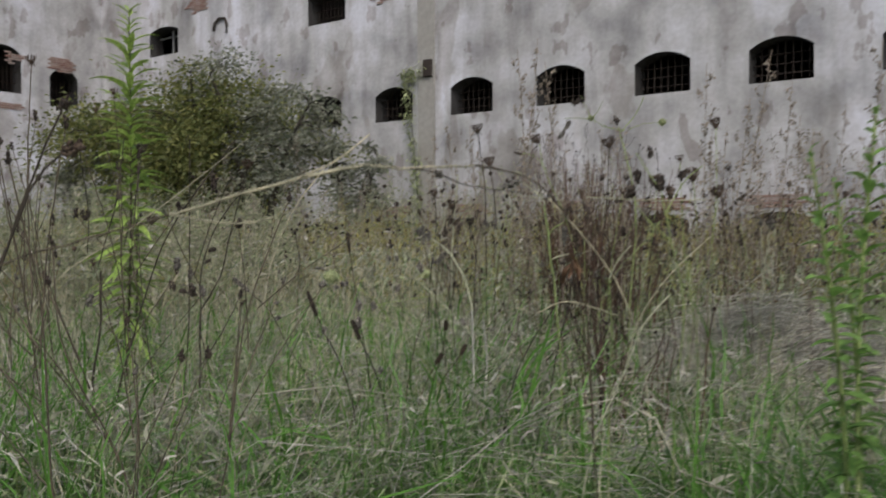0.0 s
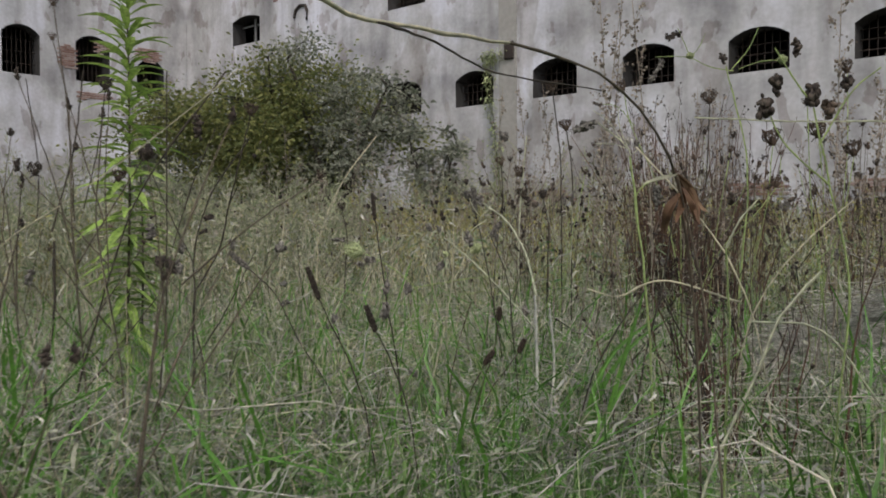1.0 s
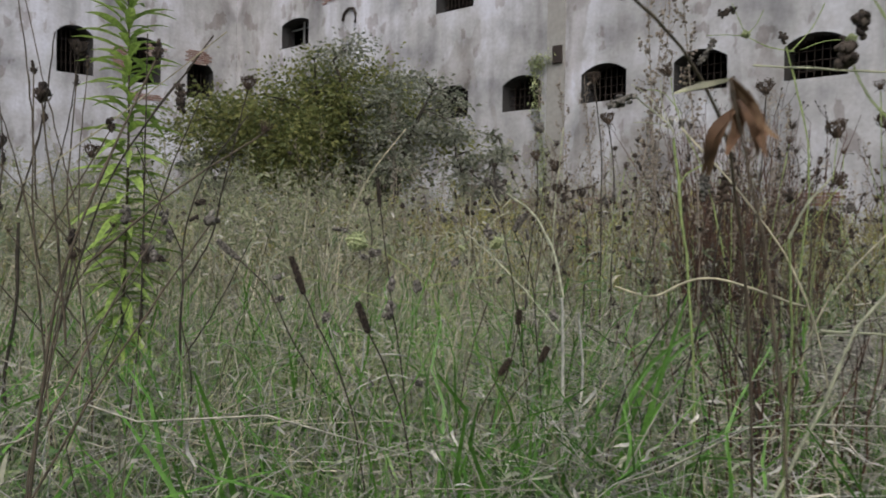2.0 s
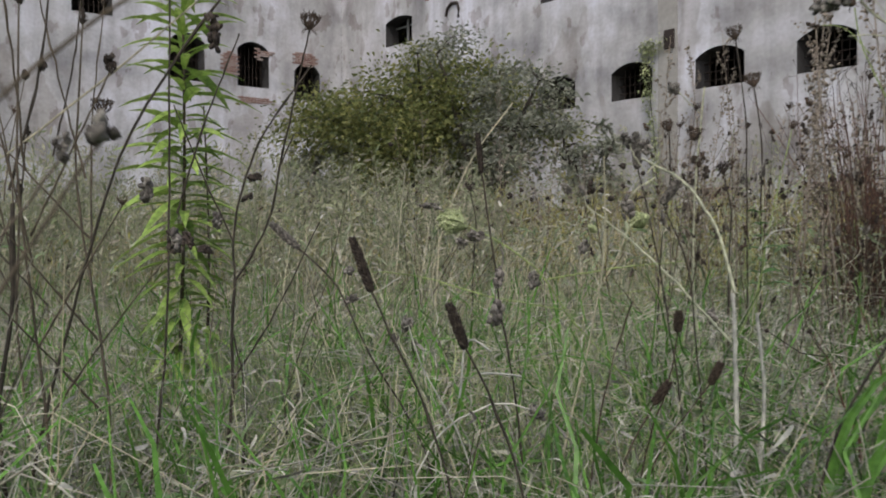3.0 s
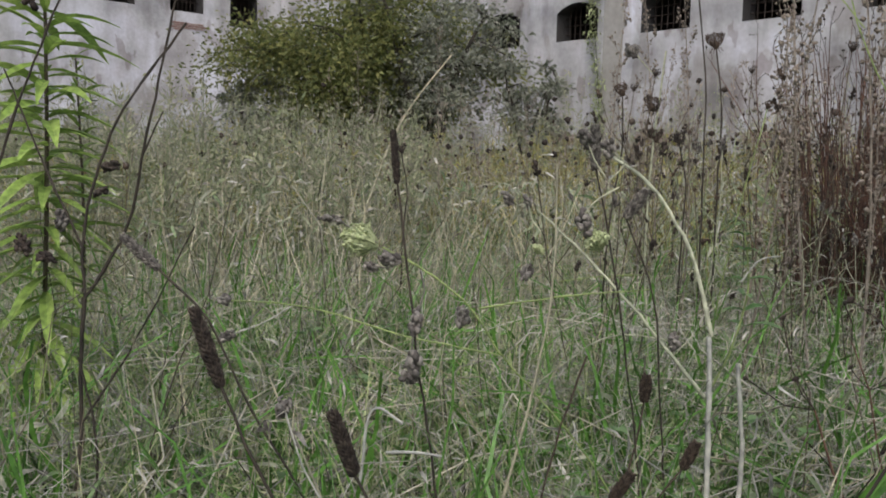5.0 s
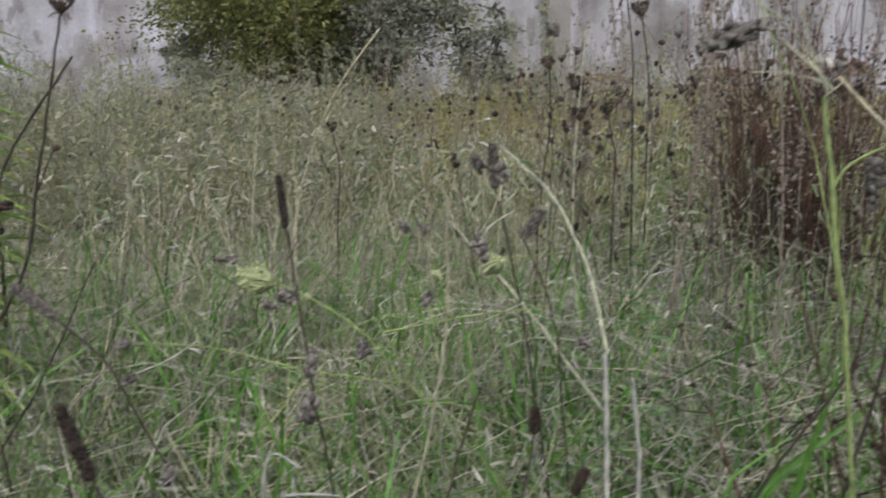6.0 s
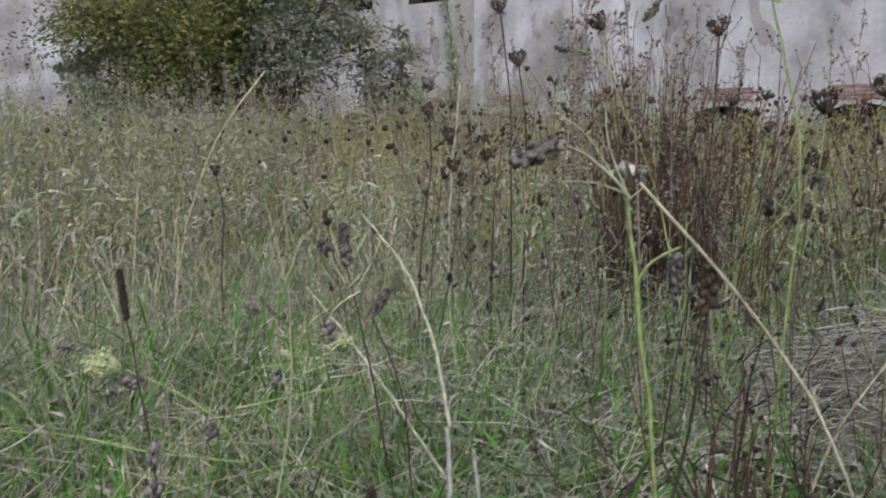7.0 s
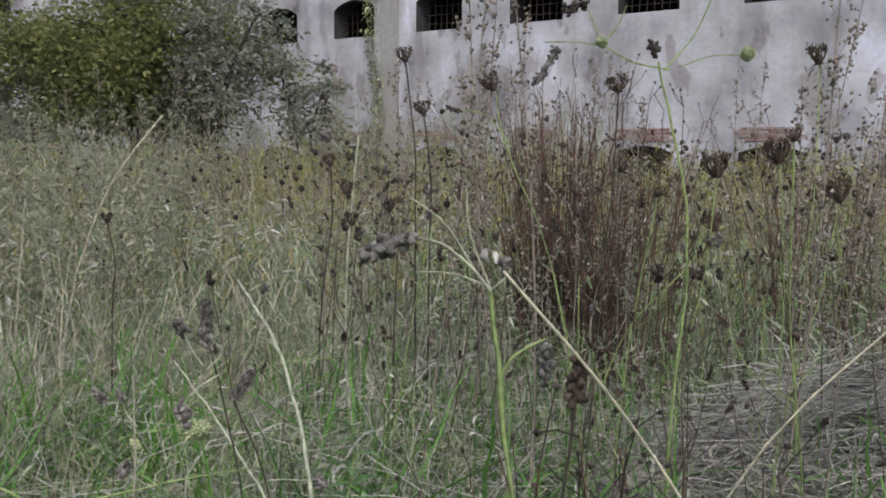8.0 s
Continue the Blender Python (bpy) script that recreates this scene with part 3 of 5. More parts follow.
def seed_spire(height):
    thing = tagged(new("seed_spire"), "tall pale brown weed spire gone to seed", "weed", "seed spires among the weeds")
    s = np.linspace(0, 1, 8)
    line = np.stack([0.06 * s ** 2, 0.03 * np.sin(4 * s), height * s], -1)
    v, f = tubes(line[None], np.linspace(0.004, 0.0014, 8)[None], 5)
    part("stem", mesh_of("stem", v, f, DIM), thing)
    shoots = []
    for k in range(12):
        u = 0.4 + 0.58 * k / 12
        a = k * 2.4
        root = np.array([0.06 * u * u, 0.03 * math.sin(4 * u), height * u])
        tip = root + np.array([math.cos(a) * 0.06, math.sin(a) * 0.06, 0.13]) * (1.5 - u)
        c = root + (tip - root) * rng.uniform(0, 1.05, (20, 1)) + rng.normal(0, 0.008, (20, 3))
        q = np.full((20, 2), 0.005) * rng.uniform(0.5, 1.4, (20, 1))
        shoots += [tubes(np.linspace(root, tip, 4)[None], np.full((1, 4), 0.001), 3), blobs(c, q, rng.normal(0, 1, c.shape), 3, 4, 0.3)]
    tagged(part("seed_plume", mesh_of("seed_plume", *joined(*shoots), DIM), thing), kind="stuff")
    return thing


spires = [seed_spire(h) for h in (1.5, 1.7, 1.3)]
for i, p in enumerate(field(48, 3.0, 7.5, middle=(2.7, 0.2), yaw0=3, yaw1=38)):
    m = pose(p[0], p[1], p[2], rng.normal(0, 4), rng.normal(0, 4), rng.uniform(0, 360)) @ Matrix.Diagonal((*([rng.uniform(0.8, 1.1)] * 3), 1))
    if i < 3:
        spires[i].matrix_basis = m
    else:
        copy_thing(spires[i % 3], m)
plumes("seed_spires", field(90, 5.0, 11.0, yaw0=0, yaw1=50), 1.5, DIM, "tall pale brown seed spires among the weeds", 110, 0.014, 0.04, 0.4)
plumes("yellowing_weeds", field(800, 4.5, 11.0, yaw0=0, yaw1=75), 0.8, GOLD, "yellow-green weeds among the stalks", 40, 0.016, 0.08, 0.2)


# ---- single plants ----
def curve_through(points, n):
    """A smooth line through a few points, however far apart they lie."""
    p = np.array(points, dtype=float)
    d = np.concatenate([[0], np.cumsum(np.linalg.norm(np.diff(p, axis=0), axis=1) + 1e-6)])
    slope = np.gradient(p, d, axis=0) if len(p) > 2 else np.repeat((p[1:] - p[:1]) / d[-1], 2, 0)
    u = np.linspace(0, d[-1], n)
    i = np.clip(np.searchsorted(d, u, side="right") - 1, 0, len(p) - 2)
    h = (d[i + 1] - d[i])[:, None]
    t = ((u - d[i])[:, None]) / h
    return ((2 * t ** 3 - 3 * t ** 2 + 1) * p[i] + (t ** 3 - 2 * t ** 2 + t) * h * slope[i]
            + (3 * t ** 2 - 2 * t ** 3) * p[i + 1] + (t ** 3 - t ** 2) * h * slope[i + 1])


def basis(a, b):
    way = unit(b - a)
    ref = np.array([1.0, 0, 0]) if abs(way[2]) > 0.9 else np.array([0, 0, 1.0])
    x = unit(np.cross(way, ref))
    return way, x, np.cross(way, x)


def head_spike(a, b, r):
    way, x, y = basis(a, b)
    n = 170
    s = np.linspace(0.0, 1.0, n)
    ang = np.arange(n) * 2.39996
    prof = r * (0.55 + 0.45 * np.sin(np.pi * np.clip(s * 0.86 + 0.1, 0, 1)))
    out = x[None] * np.cos(ang)[:, None] + y[None] * np.sin(ang)[:, None]
    c = a[None] + (b - a)[None] * s[:, None] + out * (prof * 0.8)[:, None]
    q = np.stack([np.full(n, r * 0.26), np.full(n, r * 0.5)], -1) * rng.uniform(0.7, 1.3, (n, 1))
    core = tubes((a[None] + (b - a)[None] * np.linspace(0, 1, 6)[:, None])[None], (r * 0.7 * np.array([0.6, 1, 1, 1, 0.9, 0.4]))[None], 7)
    hair = a[None] + (b - a)[None] * s[:90, None] * 1.8 + out[:90] * prof[:90, None]
    hair = hair[s[:90] * 1.8 < 1.0]
    k = len(hair)
    sp = np.stack([hair, hair + (out[:k] + way * 0.5 + rng.normal(0, 0.3, (k, 3))) * r * 0.55], 1)
    return joined(core, blobs(c, q, out * 0.8 + way, 3, 4, 0.15), tubes(sp, np.full((k, 2), r * 0.035), 3))


def head_nest(a, b, r):
    way, x, y = basis(a, b)
    n, k = 26, 8
    s = np.linspace(0, 1, k)
    ang = np.arange(n) * 2 * np.pi / n + rng.normal(0, 0.1, n)
    out = x[None] * np.cos(ang)[:, None] + y[None] * np.sin(ang)[:, None]
    bulge = r * np.sin(np.pi * np.clip(s * 0.9 + 0.04, 0, 1))[None] * rng.uniform(0.75, 1.1, n)[:, None]
    sp = a[None, None] + (b - a)[None, None] * s[None, :, None] + out[:, None] * bulge[..., None]
    sp += rng.normal(0, r * 0.05, sp.shape)
    c = sp[:, 3:].reshape(-1, 3)
    q = np.stack([np.full(len(c), r * 0.13), np.full(len(c), r * 0.2)], -1) * rng.uniform(0.6, 1.4, (len(c), 1))
    mid = (a + b) / 2
    core = blobs(mid[None], np.array([[r * 0.8, np.linalg.norm(b - a) * 0.45]]), way[None], 6, 8, 0.08)
    return joined(core, tubes(sp, np.full((n, k), r * 0.05), 3), blobs(c, q, rng.normal(0, 1, c.shape), 3, 4, 0.2))


def head_cup(a, b, r):
    way, x, y = basis(a, b)
    n, k = (20, 6) if DETAIL[0] == 1 else (14, 4)
    s = np.linspace(0, 1, k)
    ang = np.arange(n) * 2.39996
    out = x[None] * np.cos(ang)[:, None] + y[None] * np.sin(ang)[:, None]
    full = rng.uniform(0.5, 1.05, n)
    bulge = r * full[:, None] * (np.sin(s * 2.0) ** 0.9)[None]
    rise = r * 1.35 * rng.uniform(0.8, 1.2, n)[:, None] * s[None] ** 0.85
    sp = a + way * rise[..., None] + out[:, None] * bulge[..., None] + rng.normal(0, r * 0.04, (n, k, 3)) * s[None, :, None]
    per = 6 if DETAIL[0] == 1 else 2
    tip = np.repeat(sp[:, -1], per, 0) + rng.normal(0, r * 0.14, (n * per, 3))
    q = np.stack([np.full(len(tip), r * 0.055), np.full(len(tip), r * 0.12)], -1) * rng.uniform(0.6, 1.5, (len(tip), 1))
    tw = np.stack([np.repeat(sp[:, -2], per, 0), tip], 1)
    core = blobs((a + way * r * 0.45)[None], np.array([[r * 0.42, r * 0.5]]), way[None], 5, 7, 0.2)
    bract = np.stack([np.repeat(a[None], 7, 0), a + out[:7] * r * 0.5 + way * r * 0.05, a + out[:7] * r * 0.8 - way * r * 0.35], 1)
    return joined(core, tubes(sp, r * np.linspace(0.06, 0.035, k)[None] * np.ones((n, 1)), 4), tubes(tw, np.full((len(tip), 2), r * 0.02), 3),
                  blobs(tip, q, way[None] + rng.normal(0, 0.6, tip.shape), 3, 4, 0.2), tubes(bract, np.full((7, 3), r * 0.03), 3))


DETAIL = [1.0]


def head_lumps(a, b, r, n=34, grain=0.42):
    n = max(6, int(n * DETAIL[0]))
    r = r * 1.1 if DETAIL[0] == 1 else r
    grain = grain / DETAIL[0] ** 0.4
    length = np.linalg.norm(b - a)
    s = rng.uniform(0.05, 1.0, n)
    c = a[None] + (b - a)[None] * s[:, None] + unit(rng.normal(0, 1, (n, 3))) * r * rng.uniform(0.3, 0.85, (n, 1))
    q = np.stack([np.full(n, r * grain * 0.7), np.full(n, r * grain)], -1) * rng.uniform(0.6, 1.25, (n, 1))
    core = tubes((a[None] + (b - a)[None] * np.linspace(0, 1, 5)[:, None])[None], (r * 0.4 * np.array([0.5, 1, 1, 1, 0.4]))[None], 5)
    return joined(core, blobs(c, q, unit((b - a)[None] + rng.normal(0, length * 0.5, (n, 3))), 5 if DETAIL[0] == 1 else 4, 6 if DETAIL[0] == 1 else 4, 0.14))


def head_bud(a, b, r):
    way, x, y = basis(a, b)
    body = head_lumps(a - way * r * 0.4, b + way * r * 0.3, r * (1.12 if DETAIL[0] == 1 else 0.7), 30, 0.5)
    n = 8
    ang = np.arange(n) * 2 * np.pi / n
    out = x[None] * np.cos(ang)[:, None] + y[None] * np.sin(ang)[:, None]
    sp = np.stack([np.repeat((a - way * r * 0.5)[None], n, 0), a + out * r * 0.75, a + out * r * 0.95 + way * r * 0.8], 1)
    return joined(body, ribbons(sp, np.full((n, 3), r * 0.3) * np.array([0.5, 1, 0.2]), unit(np.cross(out, way))))


def head_curl(a, b, r):
    n, k = 3, 8
    s = np.linspace(0, 1, k)
    way, x, y = basis(a, b)
    sp = a[None, None] + (b - a)[None, None] * s[None, :, None] + (x * np.sin(s * 4)[:, None] + y * (s ** 2)[:, None])[None] * r * rng.uniform(-1, 1, (n, 1, 1))
    return ribbons(sp, np.full((n, k), r * 0.5) * np.sin(np.pi * (0.15 + 0.8 * s))[None], unit(rng.normal(0, 1, (n, 3))))


def head_tuft(a, b, r):
    n, k = 150, 6
    s = np.linspace(0, 1, k)
    end = b[None] + rng.normal(0, r * 0.42, (n, 3))
    sp = a[None, None] + (end - a[None])[:, None] * s[None, :, None] + rng.normal(0, r * 0.05, (n, k, 3)) * s[None, :, None]
    sp[..., 2] += 0.02 * np.sin(np.pi * s)[None]
    return ribbons(sp, np.full((n, k), 0.0045) * rng.uniform(0.4, 1.6, (n, 1)) * np.sin(np.pi * (0.1 + 0.85 * s))[None], unit(rng.normal(0, 1, (n, 3))))


def leaf_set(base, way, length, width, droop=0.35):
    """Lance-shaped leaves with a fold: base (N, 3), way (N, 3)."""
    n, k = len(base), 6
    s = np.linspace(0, 1, k)
    sp = base[:, None] + way[:, None] * s[None, :, None] * length[:, None, None]
    sp[..., 2] -= droop * length[:, None] * s[None] ** 2.2
    prof = np.array([0.25, 0.8, 1.0, 0.85, 0.5, 0.06])
    side = unit(np.cross(way, np.array([0, 0, 1.0])) + rng.normal(0, 0.15, (n, 3)))
    w = width[:, None] * prof[None]
    lift = np.zeros_like(sp)
    lift[..., 2] = w * 0.22
    one = np.stack([sp, sp + side[:, None] * w[..., None] * 0.5 + lift], 2).reshape(-1, 3)
    two = np.stack([sp - side[:, None] * w[..., None] * 0.5 + lift, sp], 2).reshape(-1, 3)
    i = np.arange(n)[:, None] * (2 * k) + np.arange(k - 1)[None] * 2
    f = np.stack([i, i + 1, i + 3, i + 2], -1).reshape(-1, 4)
    return joined((one, f), (two, f))


def head_leafy(a, b, r):
    n = 14
    s = np.repeat(np.linspace(0, 1, n // 2), 2)
    ang = np.arange(n) * np.pi + np.repeat(np.arange(n // 2) * 1.2, 2)
    way = unit(np.stack([np.cos(ang), np.sin(ang), np.full(n, 0.4)], -1))
    return leaf_set(a[None] + (b - a)[None] * s[:, None], way, r * rng.uniform(0.6, 1.3, n) * (1.2 - 0.7 * s), r * 0.24 * rng.uniform(0.7, 1.2, n))


HEADS = {"spike": (head_spike, "seed_spike"), "nest": (head_nest, "seed_nest"), "cup": (head_cup, "seed_cup"), "lumps": (head_lumps, "seed_cluster"),
         "bud": (head_bud, "bud"), "curl": (head_curl, "dry_leaf"), "tuft": (head_tuft, "leaf_tuft"), "leafy": (head_leafy, "leaves")}


def weed(name, label, category, stems, heads, group=""):
    """A plant of round stems (material, foot radius, tip radius, points) and heads (kind, material, foot, tip, radius)."""
    foot = np.array(stems[0][3][0])
    thing = tagged(new(name), label, category, group)
    thing.location = foot
    for mat, r0, r1, points in stems:
        n = 5 + 4 * len(points)
        line = curve_through(points, n) - foot
        span = np.linalg.norm(line[-1] - line[0])
        line[1:-1] += rng.normal(0, 0.0016 * min(span, 0.5), (n - 2, 3))
        rad = np.linspace(r0, r1, n) * rng.uniform(0.88, 1.12, n)
        rad[rng.integers(1, n - 1, 2)] *= 1.3
        v, f = tubes(line[None], rad[None], 6)
        part("stem", mesh_of("stem", v, f, mat), thing)
    for kind, mat, a, b, r in heads:
        make, called = HEADS[kind]
        v, f = make(np.array(a) - foot, np.array(b) - foot, r)
        part(called, mesh_of(called, v, f, mat), thing)
    return thing


def sedge(points):
    foot = np.array(points[0])
    thing = tagged(new("sedge_blade"), "broad bright green grass blade", "grass")
    thing.location = foot
    line = curve_through(points, 12) - foot
    way = unit(line[-1] - line[0])
    side = unit(np.cross(way, np.array([0.55, -0.8, 0.2])))
    w = 0.014 * np.sin(np.pi * np.linspace(0.25, 0.985, 12)) ** 0.7
    fold = np.cross(side, way) * 0.3
    one = np.stack([line, line + (side + fold)[None] * w[:, None] * 0.5], 1).reshape(-1, 3)
    two = np.stack([line + (fold - side)[None] * w[:, None] * 0.5, line], 1).reshape(-1, 3)
    i = np.arange(11) * 2
    f = np.stack([i, i + 1, i + 3, i + 2], -1)
    v, f = joined((one, f), (two, f))
    part("blade", mesh_of("blade", v, f, SEDGE), thing)


weed("plantain", "dry plantain stalk with a furry brown seed spike", "weed", [
    (STEM, 0.00187, 0.00144, [(1.454, 1.598, -0.036), (1.402, 1.552, 0.453), (1.380, 1.533, 0.517), (1.364, 1.519, 0.561), (1.353, 1.510, 0.592)]),
], [
    ("spike", DARK, (1.353, 1.510, 0.592), (1.335, 1.495, 0.656), 0.0061),
])
weed("plantain", "dry plantain stalk with a dark brown seed spike", "weed", [
    (STEM, 0.00187, 0.00144, [(1.523, 1.646, -0.032), (1.469, 1.600, 0.465), (1.458, 1.590, 0.496), (1.446, 1.579, 0.527)]),
], [
    ("spike", DARK, (1.446, 1.579, 0.527), (1.431, 1.567, 0.578), 0.0063),
])
weed("plantain", "tall thin plantain stalk with an upright seed spike", "weed", [
    (STEM, 0.00187, 0.00144, [(1.253, 1.877, -0.039), (1.236, 1.869, 0.344), (1.219, 1.861, 0.466), (1.200, 1.852, 0.593), (1.178, 1.842, 0.757)]),
], [
    ("spike", DARK, (1.178, 1.842, 0.756), (1.171, 1.840, 0.819), 0.0047),
])
weed("plantain", "plantain stalk with a short grey seed spike", "weed", [
    (STEM, 0.00170, 0.00126, [(1.275, 2.262, -0.006), (1.262, 2.257, 0.280), (1.237, 2.247, 0.478), (1.206, 2.231, 0.675), (1.186, 2.218, 0.779)]),
], [
    ("spike", ASH, (1.186, 2.218, 0.778), (1.181, 2.218, 0.843), 0.0082),
])
weed("plantain", "plantain stalk with a leaning grey seed spike", "weed", [
    (STEM, 0.00170, 0.00126, [(1.333, 2.231, -0.011), (1.322, 2.229, 0.303), (1.309, 2.227, 0.445), (1.288, 2.220, 0.617), (1.259, 2.196, 0.711)]),
], [
    ("spike", ASH, (1.259, 2.196, 0.711), (1.276, 2.219, 0.750), 0.0078),
])
weed("plantain", "leaning plantain stalk with a slanting grey seed spike", "weed", [
    (STEM, 0.00187, 0.00135, [(1.111, 1.843, -0.045), (1.069, 1.804, 0.307), (0.996, 1.738, 0.476), (0.959, 1.705, 0.575), (0.915, 1.661, 0.636)]),
], [
    ("spike", ASH, (0.915, 1.661, 0.636), (0.882, 1.627, 0.678), 0.0070),
])
weed("plantain", "low plantain stalk with a reddish brown seed spike", "weed", [
    (RUST, 0.00136, 0.00113, [(1.385, 1.939, -0.030), (1.409, 1.978, 0.376), (1.423, 2.002, 0.455), (1.427, 2.012, 0.513)]),
], [
    ("spike", RUST, (1.427, 2.012, 0.512), (1.427, 2.014, 0.542), 0.0065),
])
weed("plantain", "low plantain stalk with a reddish brown seed spike", "weed", [
    (RUST, 0.00136, 0.00113, [(1.375, 1.930, -0.031), (1.434, 2.006, 0.378), (1.450, 2.028, 0.407), (1.462, 2.044, 0.435)]),
], [
    ("spike", RUST, (1.462, 2.044, 0.435), (1.471, 2.057, 0.465), 0.0065),
])
weed("plantain", "low plantain stalk with a reddish brown seed spike", "weed", [
    (RUST, 0.00136, 0.00113, [(1.386, 1.866, -0.034), (1.428, 1.924, 0.381), (1.434, 1.933, 0.399), (1.439, 1.940, 0.415)]),
], [
    ("spike", RUST, (1.439, 1.940, 0.415), (1.452, 1.958, 0.445), 0.0065),
])
weed("wild_carrot", "pale forked wild carrot stem, bleached at its foot", "weed", [
    (GREY, 0.00374, 0.00375, [(1.403, 2.206, -0.017), (1.397, 2.212, 0.346), (1.392, 2.217, 0.464), (1.385, 2.219, 0.557)]),
    (PALE, 0.00306, 0.00240, [(1.388, 2.222, 0.557), (1.335, 2.258, 0.650), (1.225, 2.330, 0.738), (0.985, 2.465, 0.826)]),
    (PALE, 0.00258, 0.00150, [(1.380, 2.227, 0.470), (1.262, 2.250, 0.556), (1.120, 2.285, 0.640), (0.990, 2.314, 0.706)]),
    (PALE, 0.00122, 0.00105, [(1.271, 2.161, 0.754), (1.250, 2.135, 0.733), (1.242, 2.124, 0.717)]),
    (PALE, 0.00122, 0.00105, [(1.258, 2.146, 0.767), (1.245, 2.135, 0.794), (1.238, 2.129, 0.816)]),
    (PALE, 0.00122, 0.00105, [(1.261, 2.149, 0.761), (1.273, 2.167, 0.789), (1.260, 2.152, 0.803)]),
    (PALE, 0.00122, 0.00105, [(1.204, 2.078, 0.691), (1.194, 2.069, 0.709), (1.190, 2.066, 0.728)]),
    (LIME, 0.00150, 0.00120, [(1.369, 2.245, 0.464), (1.390, 2.276, 0.543), (1.398, 2.293, 0.628), (1.390, 2.290, 0.696)]),
    (GREY, 0.00150, 0.00105, [(1.391, 2.285, 0.627), (1.408, 2.307, 0.659), (1.425, 2.328, 0.664)]),
], [
    ("lumps", ASH, (1.245, 2.125, 0.692), (1.241, 2.122, 0.713), 0.0120),
    ("nest", NEST, (1.260, 2.139, 0.667), (1.252, 2.132, 0.691), 0.0170),
    ("bud", ASH, (1.238, 2.129, 0.816), (1.235, 2.126, 0.824), 0.0080),
    ("bud", ASH, (1.259, 2.151, 0.802), (1.256, 2.149, 0.813), 0.0080),
    ("bud", ASH, (1.173, 2.047, 0.732), (1.169, 2.043, 0.738), 0.0064),
    ("bud", ASH, (1.190, 2.066, 0.728), (1.188, 2.064, 0.738), 0.0056),
    ("bud", ASH, (1.194, 2.062, 0.640), (1.194, 2.061, 0.629), 0.0080),
    ("nest", NEST, (1.201, 2.072, 0.662), (1.205, 2.078, 0.670), 0.0090),
    ("leafy", HERB, (1.398, 2.288, 0.566), (1.390, 2.290, 0.692), 0.0450),
])
weed("wild_carrot", "wild carrot with a closed green seed nest and hanging grey buds", "weed", [
    (LIME, 0.00177, 0.00150, [(1.338, 2.190, -0.013), (1.277, 2.130, 0.360), (1.210, 2.064, 0.473), (1.177, 2.032, 0.524)]),
    (LIME, 0.00150, 0.00120, [(1.212, 1.996, 0.531), (1.180, 1.966, 0.595), (1.137, 1.922, 0.642), (1.101, 1.883, 0.670)]),
    (LIME, 0.00122, 0.00097, [(1.210, 1.994, 0.531), (1.120, 1.894, 0.556), (1.040, 1.806, 0.590), (0.974, 1.732, 0.596)]),
    (ASH, 0.00122, 0.00105, [(1.143, 1.913, 0.641), (1.148, 1.916, 0.618), (1.143, 1.907, 0.581), (1.142, 1.900, 0.519)]),
    (ASH, 0.00109, 0.00105, [(1.127, 1.896, 0.652), (1.111, 1.877, 0.644), (1.104, 1.869, 0.648)]),
    (ASH, 0.00109, 0.00105, [(1.104, 1.872, 0.676), (1.083, 1.850, 0.692), (1.073, 1.839, 0.701)]),
    (GREY, 0.00122, 0.00105, [(0.988, 1.822, 0.584), (0.960, 1.788, 0.558), (0.934, 1.757, 0.542)]),
    (LIME, 0.00150, 0.00090, [(1.119, 2.047, 0.576), (1.202, 2.143, 0.596), (1.282, 2.235, 0.608)]),
], [
    ("nest", NEST, (1.101, 1.874, 0.672), (1.072, 1.842, 0.686), 0.0210),
    ("lumps", ASH, (1.069, 1.841, 0.704), (1.051, 1.820, 0.708), 0.0067),
    ("bud", ASH, (1.117, 1.885, 0.655), (1.110, 1.877, 0.658), 0.0088),
    ("bud", ASH, (1.104, 1.869, 0.643), (1.097, 1.861, 0.646), 0.0064),
    ("bud", ASH, (1.210, 1.848, 0.597), (1.211, 1.848, 0.582), 0.0080),
    ("bud", ASH, (1.210, 1.844, 0.547), (1.210, 1.841, 0.519), 0.0104),
    ("bud", ASH, (0.973, 1.730, 0.596), (0.967, 1.724, 0.597), 0.0064),
    ("bud", ASH, (0.977, 1.731, 0.550), (0.971, 1.724, 0.547), 0.0072),
    ("bud", ASH, (1.176, 1.960, 0.587), (1.176, 1.959, 0.576), 0.0088),
])
weed("dry_weed", "drooping grey weed head with curled dry leaves", "weed", [
    (GREY, 0.00136, 0.00105, [(1.380, 1.708, -0.040), (1.325, 1.658, 0.410), (1.298, 1.633, 0.474), (1.280, 1.619, 0.538)]),
], [
    ("lumps", ASH, (1.279, 1.619, 0.546), (1.278, 1.617, 0.532), 0.0083),
    ("curl", ASH, (1.284, 1.622, 0.516), (1.292, 1.629, 0.498), 0.0120),
    ("curl", ASH, (1.268, 1.604, 0.526), (1.271, 1.607, 0.515), 0.0100),
])
